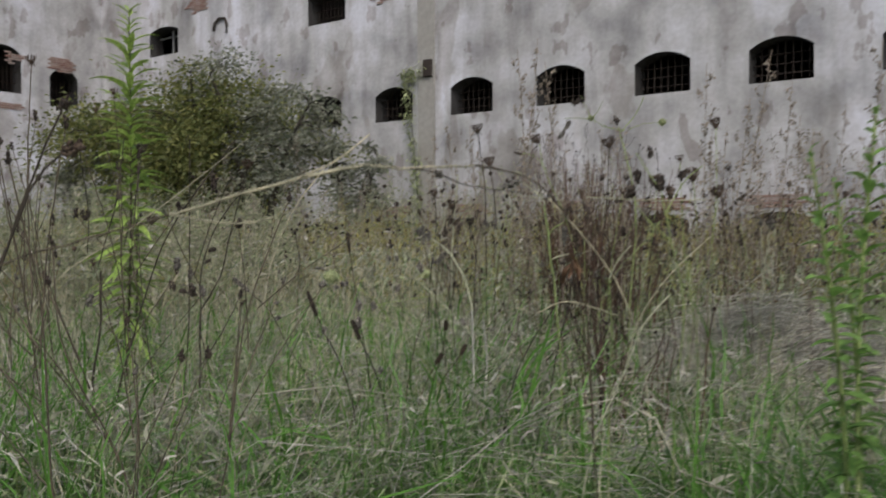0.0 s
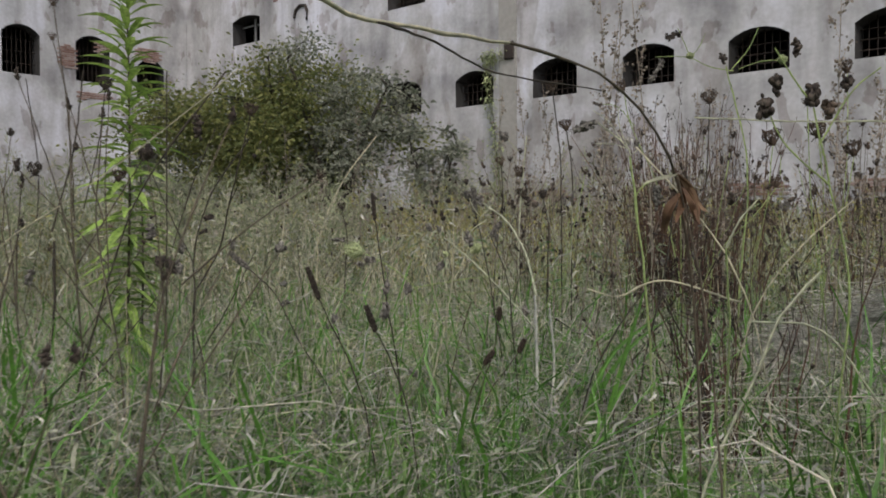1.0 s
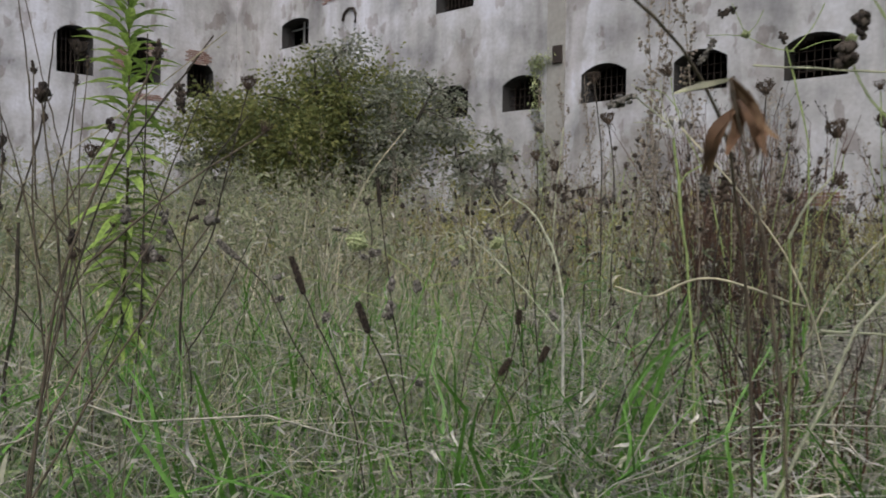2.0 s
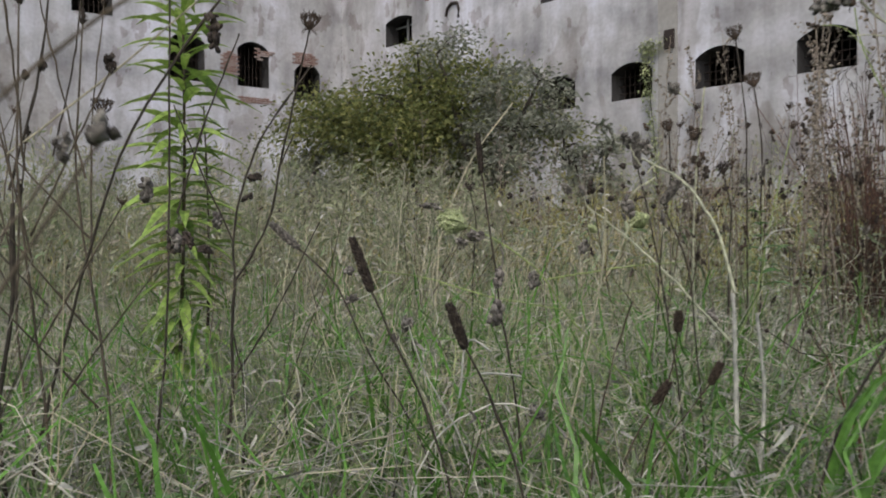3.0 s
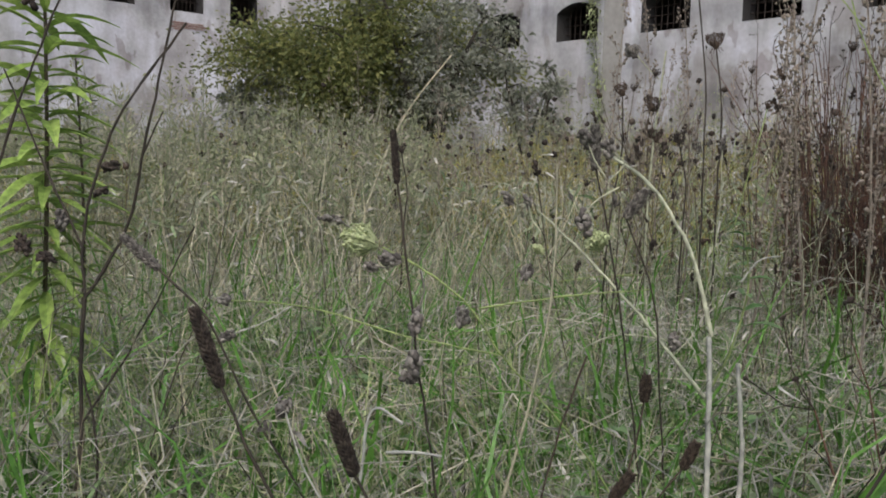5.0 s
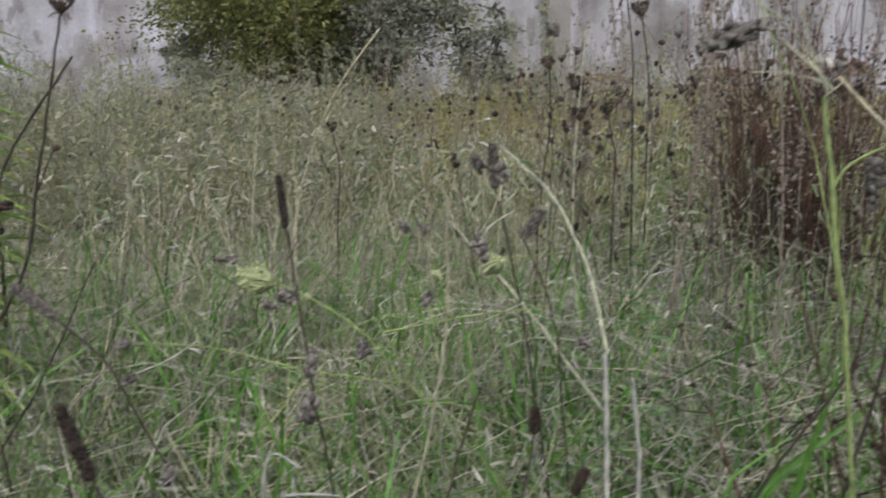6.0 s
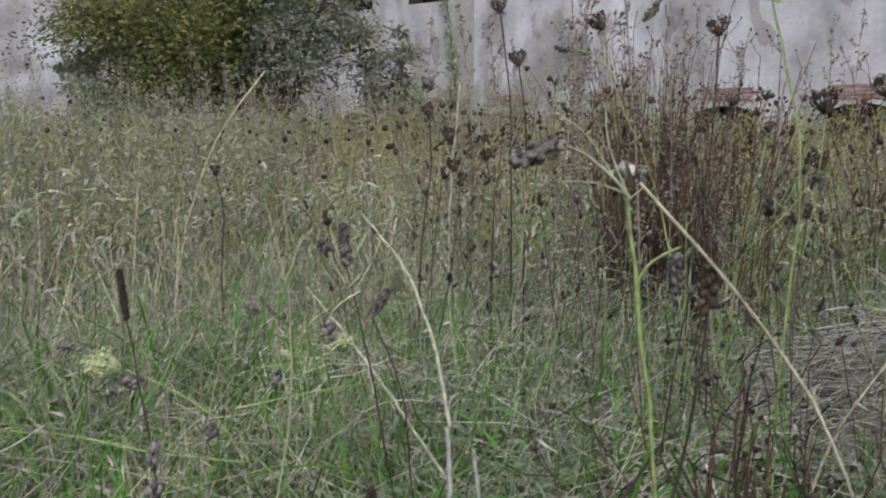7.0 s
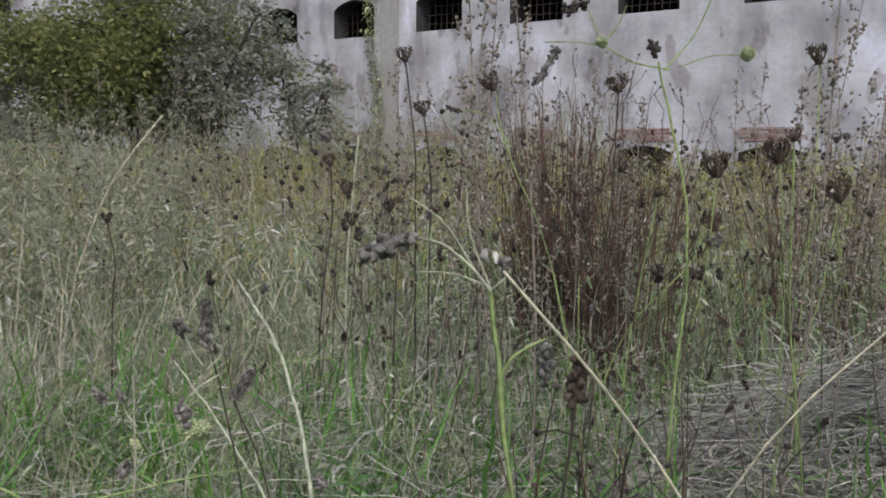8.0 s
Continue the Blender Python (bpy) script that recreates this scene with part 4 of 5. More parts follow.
weed("dry_weed", "grey curled weed stem with a low dry head", "weed", [
    (GREY, 0.00204, 0.00150, [(1.179, 1.639, -0.048), (1.270, 1.747, 0.403), (1.293, 1.774, 0.414), (1.322, 1.806, 0.405)]),
    (GREY, 0.00204, 0.00150, [(1.216, 1.762, 0.412), (1.226, 1.781, 0.499), (1.245, 1.801, 0.481)]),
    (GREY, 0.00204, 0.00150, [(1.234, 1.786, 0.448), (1.260, 1.815, 0.448), (1.277, 1.834, 0.444)]),
], [
    ("lumps", ASH, (1.324, 1.808, 0.403), (1.334, 1.819, 0.398), 0.0090),
    ("curl", ASH, (1.302, 1.708, 0.413), (1.299, 1.703, 0.395), 0.0150),
])
weed("dry_grass_blade", "long bleached grass stem", "grass", [
    (STRAW, 0.00286, 0.00105, [(1.243, 1.926, -0.036), (1.257, 1.953, 0.335), (1.273, 1.984, 0.471), (1.284, 2.010, 0.620), (1.278, 2.019, 0.784)]),
], [
])
weed("dry_weed", "thin red-brown weed stem", "weed", [
    (RUST, 0.00170, 0.00120, [(1.309, 1.926, -0.033), (1.322, 1.953, 0.355), (1.331, 1.973, 0.451), (1.349, 2.003, 0.553)]),
], [
])
weed("dry_weed", "bent pale weed stem with a grey bud", "weed", [
    (PALE, 0.00150, 0.00120, [(0.911, 2.153, -0.020), (0.953, 2.208, 0.276), (1.040, 2.323, 0.436), (1.092, 2.387, 0.491), (1.169, 2.475, 0.488)]),
], [
    ("bud", ASH, (1.169, 2.475, 0.491), (1.173, 2.478, 0.477), 0.0096),
])
weed("dry_weed", "short bleached broken stalk", "weed", [
    (GREY, 0.00340, 0.00300, [(1.418, 2.231, -0.017), (1.422, 2.238, 0.257), (1.428, 2.247, 0.379), (1.418, 2.239, 0.524)]),
], [
])
weed("dry_weed", "pale straw stem leaning over", "weed", [
    (STRAW, 0.00204, 0.00120, [(1.241, 1.804, -0.044), (1.219, 1.782, 0.228), (1.176, 1.737, 0.390), (1.133, 1.692, 0.532)]),
], [
])
weed("dead_branching_weed", "dark leafless branching weed stem", "weed", [
    (STEM, 0.00357, 0.00306, [(0.708, 1.613, 0.003), (0.708, 1.622, 0.231), (0.709, 1.635, 0.349), (0.702, 1.641, 0.498), (0.701, 1.647, 0.572)]),
    (STEM, 0.00255, 0.00162, [(0.701, 1.647, 0.572), (0.735, 1.693, 0.668), (0.772, 1.716, 0.830), (0.825, 1.738, 1.030)]),
    (STEM, 0.00255, 0.00162, [(0.701, 1.647, 0.572), (0.696, 1.648, 0.647), (0.718, 1.689, 0.827), (0.777, 1.771, 0.977)]),
    (STEM, 0.00187, 0.00126, [(0.696, 1.648, 0.643), (0.652, 1.609, 0.767), (0.607, 1.571, 0.904)]),
    (STEM, 0.00187, 0.00126, [(0.710, 1.640, 0.391), (0.751, 1.696, 0.502), (0.801, 1.771, 0.681)]),
    (STEM, 0.00255, 0.00180, [(0.750, 1.632, -0.004), (0.747, 1.637, 0.240), (0.743, 1.645, 0.372), (0.720, 1.630, 0.489)]),
    (STEM, 0.00136, 0.00108, [(0.746, 1.718, 0.784), (0.756, 1.733, 0.826), (0.762, 1.742, 0.848)]),
], [
    ("cup", RUST, (0.825, 1.738, 1.030), (0.829, 1.741, 1.070), 0.0187),
    ("bud", DARK, (0.709, 1.674, 0.764), (0.720, 1.687, 0.767), 0.0072),
    ("bud", DARK, (0.704, 1.665, 0.726), (0.712, 1.674, 0.731), 0.0056),
    ("bud", ASH, (0.674, 1.626, 0.690), (0.673, 1.625, 0.679), 0.0088),
    ("lumps", DARK, (0.634, 1.579, 0.662), (0.641, 1.584, 0.638), 0.0105),
    ("bud", DARK, (0.658, 1.603, 0.631), (0.665, 1.610, 0.629), 0.0080),
])
weed("dead_branching_weed", "dark leafless branching weed stem with drooping heads", "weed", [
    (STEM, 0.00382, 0.00324, [(0.745, 1.245, 0.022), (0.740, 1.241, 0.222), (0.730, 1.234, 0.394), (0.741, 1.250, 0.527), (0.742, 1.255, 0.710)]),
    (STEM, 0.00297, 0.00180, [(0.750, 1.250, 0.022), (0.763, 1.268, 0.252), (0.802, 1.319, 0.518), (0.858, 1.388, 0.793), (0.991, 1.546, 1.100)]),
    (STEM, 0.00238, 0.00144, [(0.738, 1.251, 0.730), (0.768, 1.290, 0.914), (0.782, 1.309, 1.097)]),
    (STEM, 0.00213, 0.00144, [(0.884, 1.401, -0.001), (0.889, 1.409, 0.224), (0.904, 1.433, 0.488), (0.905, 1.442, 0.794), (0.903, 1.447, 1.099)]),
    (STEM, 0.00153, 0.00126, [(0.717, 1.228, 0.761), (0.719, 1.232, 0.832), (0.699, 1.216, 1.076)]),
    (STEM, 0.00153, 0.00126, [(0.784, 1.304, 0.782), (0.805, 1.332, 0.935), (0.813, 1.344, 1.052)]),
    (STEM, 0.00170, 0.00126, [(0.914, 1.449, 0.692), (0.945, 1.487, 0.845), (0.976, 1.526, 0.968)]),
], [
    ("cup", DARK, (0.714, 1.227, 0.857), (0.712, 1.226, 0.898), 0.0170),
    ("cup", DARK, (0.813, 1.344, 1.052), (0.814, 1.345, 1.088), 0.0170),
    ("cup", RUST, (0.834, 1.362, 0.844), (0.835, 1.364, 0.869), 0.0153),
    ("lumps", DARK, (0.949, 1.496, 0.998), (0.953, 1.499, 0.947), 0.0120),
    ("bud", DARK, (0.911, 1.445, 0.661), (0.914, 1.447, 0.636), 0.0104),
    ("bud", ASH, (0.883, 1.415, 0.742), (0.882, 1.414, 0.720), 0.0104),
    ("bud", DARK, (0.771, 1.294, 0.929), (0.772, 1.294, 0.919), 0.0064),
])
weed("dry_weed", "long slanting bare straw stem", "weed", [
    (STRAW, 0.00190, 0.00120, [(0.614, 1.033, 0.019), (0.713, 1.146, 0.698), (0.815, 1.265, 0.808), (0.943, 1.413, 0.958), (1.052, 1.539, 1.097)]),
], [
])
weed("arching_stalk", "long arching bare brown stalk with thin side shoots", "weed", [
    (BROWN, 0.00180, 0.00170, [(2.096, 1.697, -0.063), (2.133, 1.552, 0.710), (2.152, 1.478, 0.807), (2.164, 1.293, 0.911), (2.155, 1.086, 0.932)]),
    (STRAW, 0.0019, 0.0017, [(2.155, 1.086, 0.932), (2.184, 0.858, 0.911), (2.318, 0.481, 0.871), (2.172, 0.412, 0.830)]),
    (BROWN, 0.0015, 0.0011, [(2.172, 0.412, 0.830), (2.063, 0.370, 0.801), (1.965, 0.324, 0.773), (1.903, 0.279, 0.735)]),
    (STRAW, 0.00136, 0.00075, [(2.318, 0.481, 0.871), (2.368, 0.493, 0.891), (2.396, 0.513, 0.918)]),
    (STRAW, 0.00136, 0.00075, [(2.172, 0.412, 0.830), (2.257, 0.449, 0.819), (2.342, 0.473, 0.839)]),
    (STEM, 0.00136, 0.00072, [(2.184, 0.858, 0.911), (2.169, 0.951, 0.910), (2.166, 1.028, 0.896), (2.230, 1.150, 0.880)]),
], [
])
weed("dry_weed", "dark dead stem with nodding heads", "weed", [
    (STEM, 0.00297, 0.00180, [(1.742, 0.344, -0.024), (1.811, 0.398, 0.758), (1.843, 0.423, 0.877), (1.882, 0.452, 0.984)]),
    (STEM, 0.00255, 0.00180, [(1.695, 0.309, -0.017), (1.773, 0.369, 0.663), (1.824, 0.408, 0.805), (1.860, 0.435, 0.901), (1.888, 0.456, 0.928)]),
], [
    ("lumps", RUST, (1.885, 0.454, 0.924), (1.901, 0.465, 0.934), 0.0105),
    ("bud", DARK, (1.882, 0.452, 0.988), (1.887, 0.456, 0.996), 0.0064),
])
weed("dry_weed", "pale crooked forking dead stem", "weed", [
    (PALE, 0.00306, 0.00225, [(2.109, 1.555, -0.046), (2.146, 1.592, 0.341), (2.202, 1.646, 0.512), (2.230, 1.674, 0.598), (2.275, 1.715, 0.666)]),
    (STRAW, 0.00204, 0.00120, [(2.121, 1.777, 0.607), (2.006, 1.677, 0.641), (1.963, 1.639, 0.617), (1.927, 1.608, 0.630)]),
    (PALE, 0.00204, 0.00135, [(2.175, 1.691, 0.584), (2.249, 1.756, 0.575), (2.331, 1.823, 0.450)]),
    (LIME, 0.00218, 0.00150, [(2.125, 1.704, -0.066), (2.126, 1.709, 0.404), (2.128, 1.716, 0.588), (2.123, 1.715, 0.699)]),
    (PALE, 0.00190, 0.00120, [(2.123, 1.715, 0.699), (2.140, 1.731, 0.745), (2.163, 1.753, 0.781)]),
], [
])
weed("dry_weed", "rust-brown dead leaves hanging on a broken stem", "weed", [
    (STEM, 0.00255, 0.00180, [(1.682, 2.180, -0.053), (1.708, 2.207, 0.417), (1.736, 2.237, 0.577), (1.758, 2.264, 0.810)]),
    (STEM, 0.00255, 0.00180, [(1.853, 2.330, -0.072), (1.798, 2.287, 0.416), (1.726, 2.229, 0.597)]),
    (STEM, 0.00255, 0.00180, [(1.567, 2.080, -0.035), (1.628, 2.137, 0.417), (1.716, 2.220, 0.604)]),
], [
    ("lumps", RUST, (1.758, 2.264, 0.824), (1.754, 2.259, 0.777), 0.0150),
])
RUSTY = plant_material("rusty_leaf", [(0.10, 0.05, 0.028), (0.15, 0.08, 0.045), (0.20, 0.125, 0.075)], 0.8, 0.2, gain=1.1)
weed("dry_weed", "rust-brown withered leaves hanging from a bent stem", "weed", [
    (BROWN, 0.0014, 0.0008, [(2.440, 1.040, -0.05), (2.430, 1.010, 0.45), (2.418, 0.985, 0.70), (2.408, 0.968, 0.775)]),
], [
    ("curl", RUSTY, (2.408, 0.968, 0.775), (2.416, 0.974, 0.735), 0.0150),
    ("curl", RUSTY, (2.409, 0.969, 0.770), (2.403, 0.964, 0.738), 0.0130),
    ("curl", RUSTY, (2.411, 0.972, 0.765), (2.424, 0.978, 0.742), 0.0120),
    ("curl", RUSTY, (2.409, 0.970, 0.760), (2.400, 0.968, 0.728), 0.0110),
    ("curl", PALE, (2.408, 0.968, 0.775), (2.386, 0.952, 0.772), 0.0060),
])
weed("dry_weed", "thin dead stem carrying round dark buds", "weed", [
    (LIME, 0.00177, 0.00135, [(2.319, 1.609, -0.059), (2.326, 1.620, 0.448), (2.336, 1.635, 0.671), (2.316, 1.622, 0.790), (2.297, 1.608, 0.902)]),
    (PALE, 0.00136, 0.00105, [(2.374, 1.675, 0.881), (2.273, 1.587, 0.882), (2.171, 1.498, 0.888)]),
    (LIME, 0.00136, 0.00105, [(2.316, 1.622, 0.790), (2.261, 1.576, 0.862), (2.246, 1.564, 0.906)]),
    (LIME, 0.00136, 0.00105, [(2.306, 1.615, 0.854), (2.344, 1.651, 0.933), (2.368, 1.672, 0.957)]),
    (LIME, 0.00136, 0.00105, [(2.297, 1.608, 0.902), (2.272, 1.588, 0.949), (2.255, 1.574, 0.985)]),
], [
    ("bud", DARK, (2.246, 1.564, 0.910), (2.246, 1.563, 0.894), 0.0096),
    ("bud", DARK, (2.297, 1.609, 0.925), (2.297, 1.608, 0.911), 0.0096),
    ("bud", DARK, (2.332, 1.640, 0.940), (2.332, 1.640, 0.932), 0.0080),
    ("lumps", RUST, (2.309, 1.619, 0.909), (2.315, 1.624, 0.894), 0.0105),
    ("bud", DARK, (2.258, 1.575, 0.942), (2.259, 1.576, 0.930), 0.0080),
    ("bud", DARK, (2.278, 1.594, 0.993), (2.279, 1.595, 0.981), 0.0064),
])
weed("wild_carrot", "yellow-green wild carrot stem with heavy grey seed clusters", "weed", [
    (LIME, 0.00306, 0.00263, [(1.747, 2.190, -0.063), (1.710, 2.195, 0.670), (1.696, 2.196, 0.759), (1.687, 2.198, 0.823), (1.675, 2.200, 0.902)]),
    (PALE, 0.00204, 0.00120, [(1.701, 2.157, 0.909), (1.680, 2.147, 0.936), (1.664, 2.138, 0.951), (1.669, 2.059, 0.972)]),
    (LIME, 0.00204, 0.00150, [(1.691, 2.199, 0.807), (1.700, 2.207, 0.826), (1.715, 2.219, 0.839), (1.730, 2.230, 0.848)]),
    (PALE, 0.00109, 0.00075, [(1.675, 2.200, 0.902), (1.691, 2.213, 0.924), (1.687, 2.212, 0.940)]),
    (PALE, 0.00109, 0.00075, [(1.686, 2.183, 0.905), (1.661, 2.175, 0.976), (1.656, 2.177, 1.019)]),
    (PALE, 0.00095, 0.00075, [(1.696, 2.155, 0.915), (1.666, 2.136, 0.927), (1.633, 2.114, 0.929)]),
    (PALE, 0.00095, 0.00075, [(1.683, 2.148, 0.936), (1.652, 2.134, 0.984), (1.624, 2.118, 1.007)]),
], [
    ("lumps", ASH, (1.668, 2.058, 0.974), (1.631, 2.031, 0.954), 0.0142),
    ("lumps", ASH, (1.708, 2.274, 0.835), (1.709, 2.269, 0.785), 0.0128),
    ("bud", ASH, (1.687, 2.212, 0.937), (1.686, 2.211, 0.930), 0.0056),
    ("curl", GREY, (1.668, 2.201, 0.949), (1.675, 2.203, 0.930), 0.0120),
])
weed("dry_weed", "long slanting bleached stem", "weed", [
    (STRAW, 0.00231, 0.00165, [(1.993, 2.362, -0.071), (1.859, 2.297, 0.685), (1.766, 2.251, 0.824), (1.686, 2.209, 0.924)]),
], [
])
weed("dry_weed", "slanting bleached stem beside the flattened hay", "weed", [
    (STRAW, 0.00231, 0.00165, [(1.744, 2.550, -0.054), (1.844, 2.638, 0.585), (1.900, 2.686, 0.676), (2.007, 2.774, 0.801)]),
], [
])
weed("wild_carrot", "upright pale wild carrot stem with dark side heads", "weed", [
    (PALE, 0.00374, 0.00263, [(0.634, 3.223, 0.002), (0.623, 3.226, 0.225), (0.588, 3.235, 0.490), (0.574, 3.261, 0.778), (0.578, 3.305, 1.111)]),
    (LIME, 0.00238, 0.00150, [(0.588, 3.235, 0.490), (0.494, 3.171, 0.480), (0.396, 3.102, 0.460)]),
    (PALE, 0.00204, 0.00150, [(0.570, 3.290, 1.032), (0.542, 3.275, 1.063), (0.506, 3.256, 1.110)]),
], [
    ("cup", RUST, (0.559, 3.271, 0.944), (0.561, 3.277, 0.976), 0.0255),
    ("cup", RUST, (0.579, 3.274, 0.858), (0.575, 3.277, 0.897), 0.0213),
    ("bud", ASH, (0.506, 3.256, 1.102), (0.499, 3.252, 1.118), 0.0160),
])
weed("tall_grass_blade", "tall bleached curving grass blade", "grass", [
    (STRAW, 0.00612, 0.00300, [(-0.710, 3.164, -0.021), (-0.705, 3.176, 0.186), (-0.663, 3.269, 0.714), (-0.595, 3.345, 0.957), (-0.461, 3.464, 1.196)]),
], [
])
weed("tall_grass_blade", "bleached curving grass blade", "grass", [
    (STRAW, 0.00544, 0.00225, [(-0.654, 2.970, -0.021), (-0.656, 2.983, 0.315), (-0.662, 3.021, 0.657), (-0.662, 3.051, 0.903)]),
], [
])
weed("wild_carrot", "tall wild carrot with a dark rust seed cup", "weed", [
    (LIME, 0.00204, 0.00150, [(1.426, 3.061, -0.034), (1.371, 3.050, 0.620), (1.303, 3.038, 0.884), (1.212, 3.006, 1.123), (1.201, 3.007, 1.189)]),
    (LIME, 0.00136, 0.00105, [(1.236, 3.016, 1.075), (1.176, 2.984, 1.147), (1.125, 2.951, 1.152)]),
], [
    ("cup", RUST, (1.199, 3.006, 1.195), (1.172, 2.993, 1.240), 0.0221),
    ("lumps", DARK, (1.141, 2.961, 1.149), (1.115, 2.945, 1.158), 0.0075),
])
weed("wild_carrot", "tall dark green wild carrot with budding side shoots", "weed", [
    (LIME, 0.00286, 0.00225, [(1.617, 2.948, -0.033), (1.623, 2.981, 0.645), (1.629, 3.009, 0.839), (1.616, 3.019, 0.990), (1.589, 3.015, 1.108), (1.558, 3.010, 1.236)]),
    (LIME, 0.00170, 0.00135, [(1.577, 3.021, 1.221), (1.518, 2.983, 1.236), (1.466, 2.952, 1.268)]),
    (LIME, 0.00170, 0.00135, [(1.568, 3.015, 1.220), (1.613, 3.054, 1.291), (1.635, 3.077, 1.356)]),
    (LIME, 0.00136, 0.00105, [(1.466, 2.952, 1.268), (1.417, 2.920, 1.273), (1.376, 2.892, 1.272)]),
    (LIME, 0.00136, 0.00105, [(1.466, 2.952, 1.268), (1.450, 2.947, 1.311), (1.429, 2.939, 1.364)]),
    (LIME, 0.00136, 0.00105, [(1.466, 2.952, 1.268), (1.487, 2.970, 1.300), (1.502, 2.985, 1.343)]),
    (LIME, 0.00136, 0.00105, [(1.590, 3.030, 1.226), (1.642, 3.068, 1.248), (1.696, 3.105, 1.251)]),
], [
    ("lumps", ASH, (1.395, 2.904, 1.262), (1.368, 2.877, 1.191), 0.0120),
    ("nest", NEST, (1.467, 2.952, 1.262), (1.464, 2.953, 1.283), 0.0120),
    ("nest", NEST, (1.687, 3.099, 1.249), (1.709, 3.114, 1.258), 0.0140),
    ("lumps", DARK, (1.404, 2.918, 1.332), (1.434, 2.941, 1.348), 0.0135),
    ("bud", DARK, (1.552, 3.009, 1.256), (1.547, 3.007, 1.269), 0.0096),
])
weed("wild_carrot", "dead wild carrot with an open rust-brown seed cup", "weed", [
    (LIME, 0.00163, 0.00135, [(1.512, 3.238, -0.038), (1.539, 3.282, 0.599), (1.565, 3.325, 0.805), (1.575, 3.357, 1.011)]),
], [
    ("cup", RUST, (1.575, 3.357, 1.011), (1.569, 3.358, 1.049), 0.0340),
])
weed("wild_carrot", "dead wild carrot with an open rust-brown seed cup", "weed", [
    (LIME, 0.00170, 0.00143, [(1.701, 3.483, -0.018), (1.696, 3.504, 0.566), (1.689, 3.529, 0.805), (1.665, 3.543, 1.044)]),
], [
    ("cup", RUST, (1.665, 3.543, 1.044), (1.658, 3.543, 1.084), 0.0340),
])
weed("wild_carrot", "dead wild carrot with an open rust-brown seed cup", "weed", [
    (LIME, 0.00156, 0.00127, [(1.728, 3.260, -0.012), (1.765, 3.309, 0.564), (1.803, 3.359, 0.763), (1.825, 3.398, 0.962)]),
], [
    ("cup", RUST, (1.825, 3.398, 0.962), (1.818, 3.398, 0.998), 0.0289),
])
weed("wild_carrot", "dead wild carrot with an open rust-brown seed cup", "weed", [
    (LIME, 0.00177, 0.00150, [(1.259, 3.326, -0.050), (1.374, 3.422, 0.665), (1.455, 3.489, 0.770), (1.517, 3.544, 0.875)]),
], [
    ("cup", RUST, (1.517, 3.544, 0.875), (1.510, 3.544, 0.917), 0.0255),
])
weed("wild_carrot", "dead wild carrot with an open rust-brown seed cup", "weed", [
    (STEM, 0.00263, 0.00207, [(1.104, 3.690, -0.076), (1.118, 3.725, 0.593), (1.138, 3.779, 0.919), (1.137, 3.818, 1.244)]),
], [
    ("cup", RUST, (1.137, 3.818, 1.244), (1.128, 3.818, 1.293), 0.0306),
])
weed("wild_carrot", "dead wild carrot with an open rust-brown seed cup", "weed", [
    (STEM, 0.00315, 0.00252, [(0.398, 3.835, -0.005), (0.380, 3.857, 0.774), (0.359, 3.880, 1.078), (0.312, 3.886, 1.382)]),
], [
    ("cup", RUST, (0.312, 3.886, 1.382), (0.302, 3.887, 1.441), 0.0289),
])
weed("wild_carrot", "dead wild carrot with an open rust-brown seed cup", "weed", [
    (STEM, 0.00315, 0.00252, [(0.433, 3.857, -0.006), (0.422, 3.883, 0.755), (0.412, 3.904, 0.976), (0.377, 3.907, 1.196)]),
], [
    ("cup", RUST, (0.377, 3.907, 1.196), (0.366, 3.907, 1.255), 0.0306),
])
weed("wild_carrot", "dead wild carrot with an open rust-brown seed cup", "weed", [
    (LIME, 0.00177, 0.00150, [(1.700, 3.616, -0.023), (1.707, 3.653, 0.724), (1.715, 3.693, 1.006), (1.705, 3.721, 1.288)]),
], [
    ("cup", RUST, (1.705, 3.721, 1.288), (1.698, 3.721, 1.330), 0.0289),
])
weed("wild_carrot", "dead wild carrot with an open rust-brown seed cup", "weed", [
    (STEM, 0.00306, 0.00243, [(-0.391, 3.168, 0.015), (-0.396, 3.190, 0.584), (-0.399, 3.203, 0.702), (-0.427, 3.199, 0.821)]),
], [
    ("cup", DARK, (-0.427, 3.199, 0.821), (-0.437, 3.199, 0.878), 0.0213),
])
weed("wild_carrot", "dead wild carrot with an open rust-brown seed cup", "weed", [
    (STEM, 0.00297, 0.00234, [(0.246, 3.483, -0.026), (0.259, 3.521, 0.679), (0.267, 3.548, 0.849), (0.252, 3.559, 1.019)]),
], [
    ("cup", RUST, (0.252, 3.559, 1.019), (0.242, 3.559, 1.074), 0.0238),
])
weed("wild_carrot", "dead wild carrot with an open rust-brown seed cup", "weed", [
    (STEM, 0.00306, 0.00243, [(0.401, 3.701, -0.010), (0.395, 3.723, 0.593), (0.391, 3.738, 0.730), (0.361, 3.735, 0.868)]),
], [
    ("cup", DARK, (0.361, 3.735, 0.868), (0.351, 3.735, 0.925), 0.0238),
])
sedge([(1.613, 2.150, -0.042), (1.632, 2.174, 0.287), (1.656, 2.204, 0.415), (1.695, 2.252, 0.613)])
sedge([(1.589, 2.122, -0.038), (1.626, 2.166, 0.277), (1.673, 2.222, 0.386), (1.724, 2.281, 0.465)])
sedge([(1.532, 2.192, -0.031), (1.594, 2.275, 0.392), (1.634, 2.329, 0.457), (1.691, 2.397, 0.510)])
sedge([(1.539, 2.149, -0.032), (1.633, 2.248, 0.454), (1.663, 2.280, 0.485), (1.708, 2.329, 0.540)])



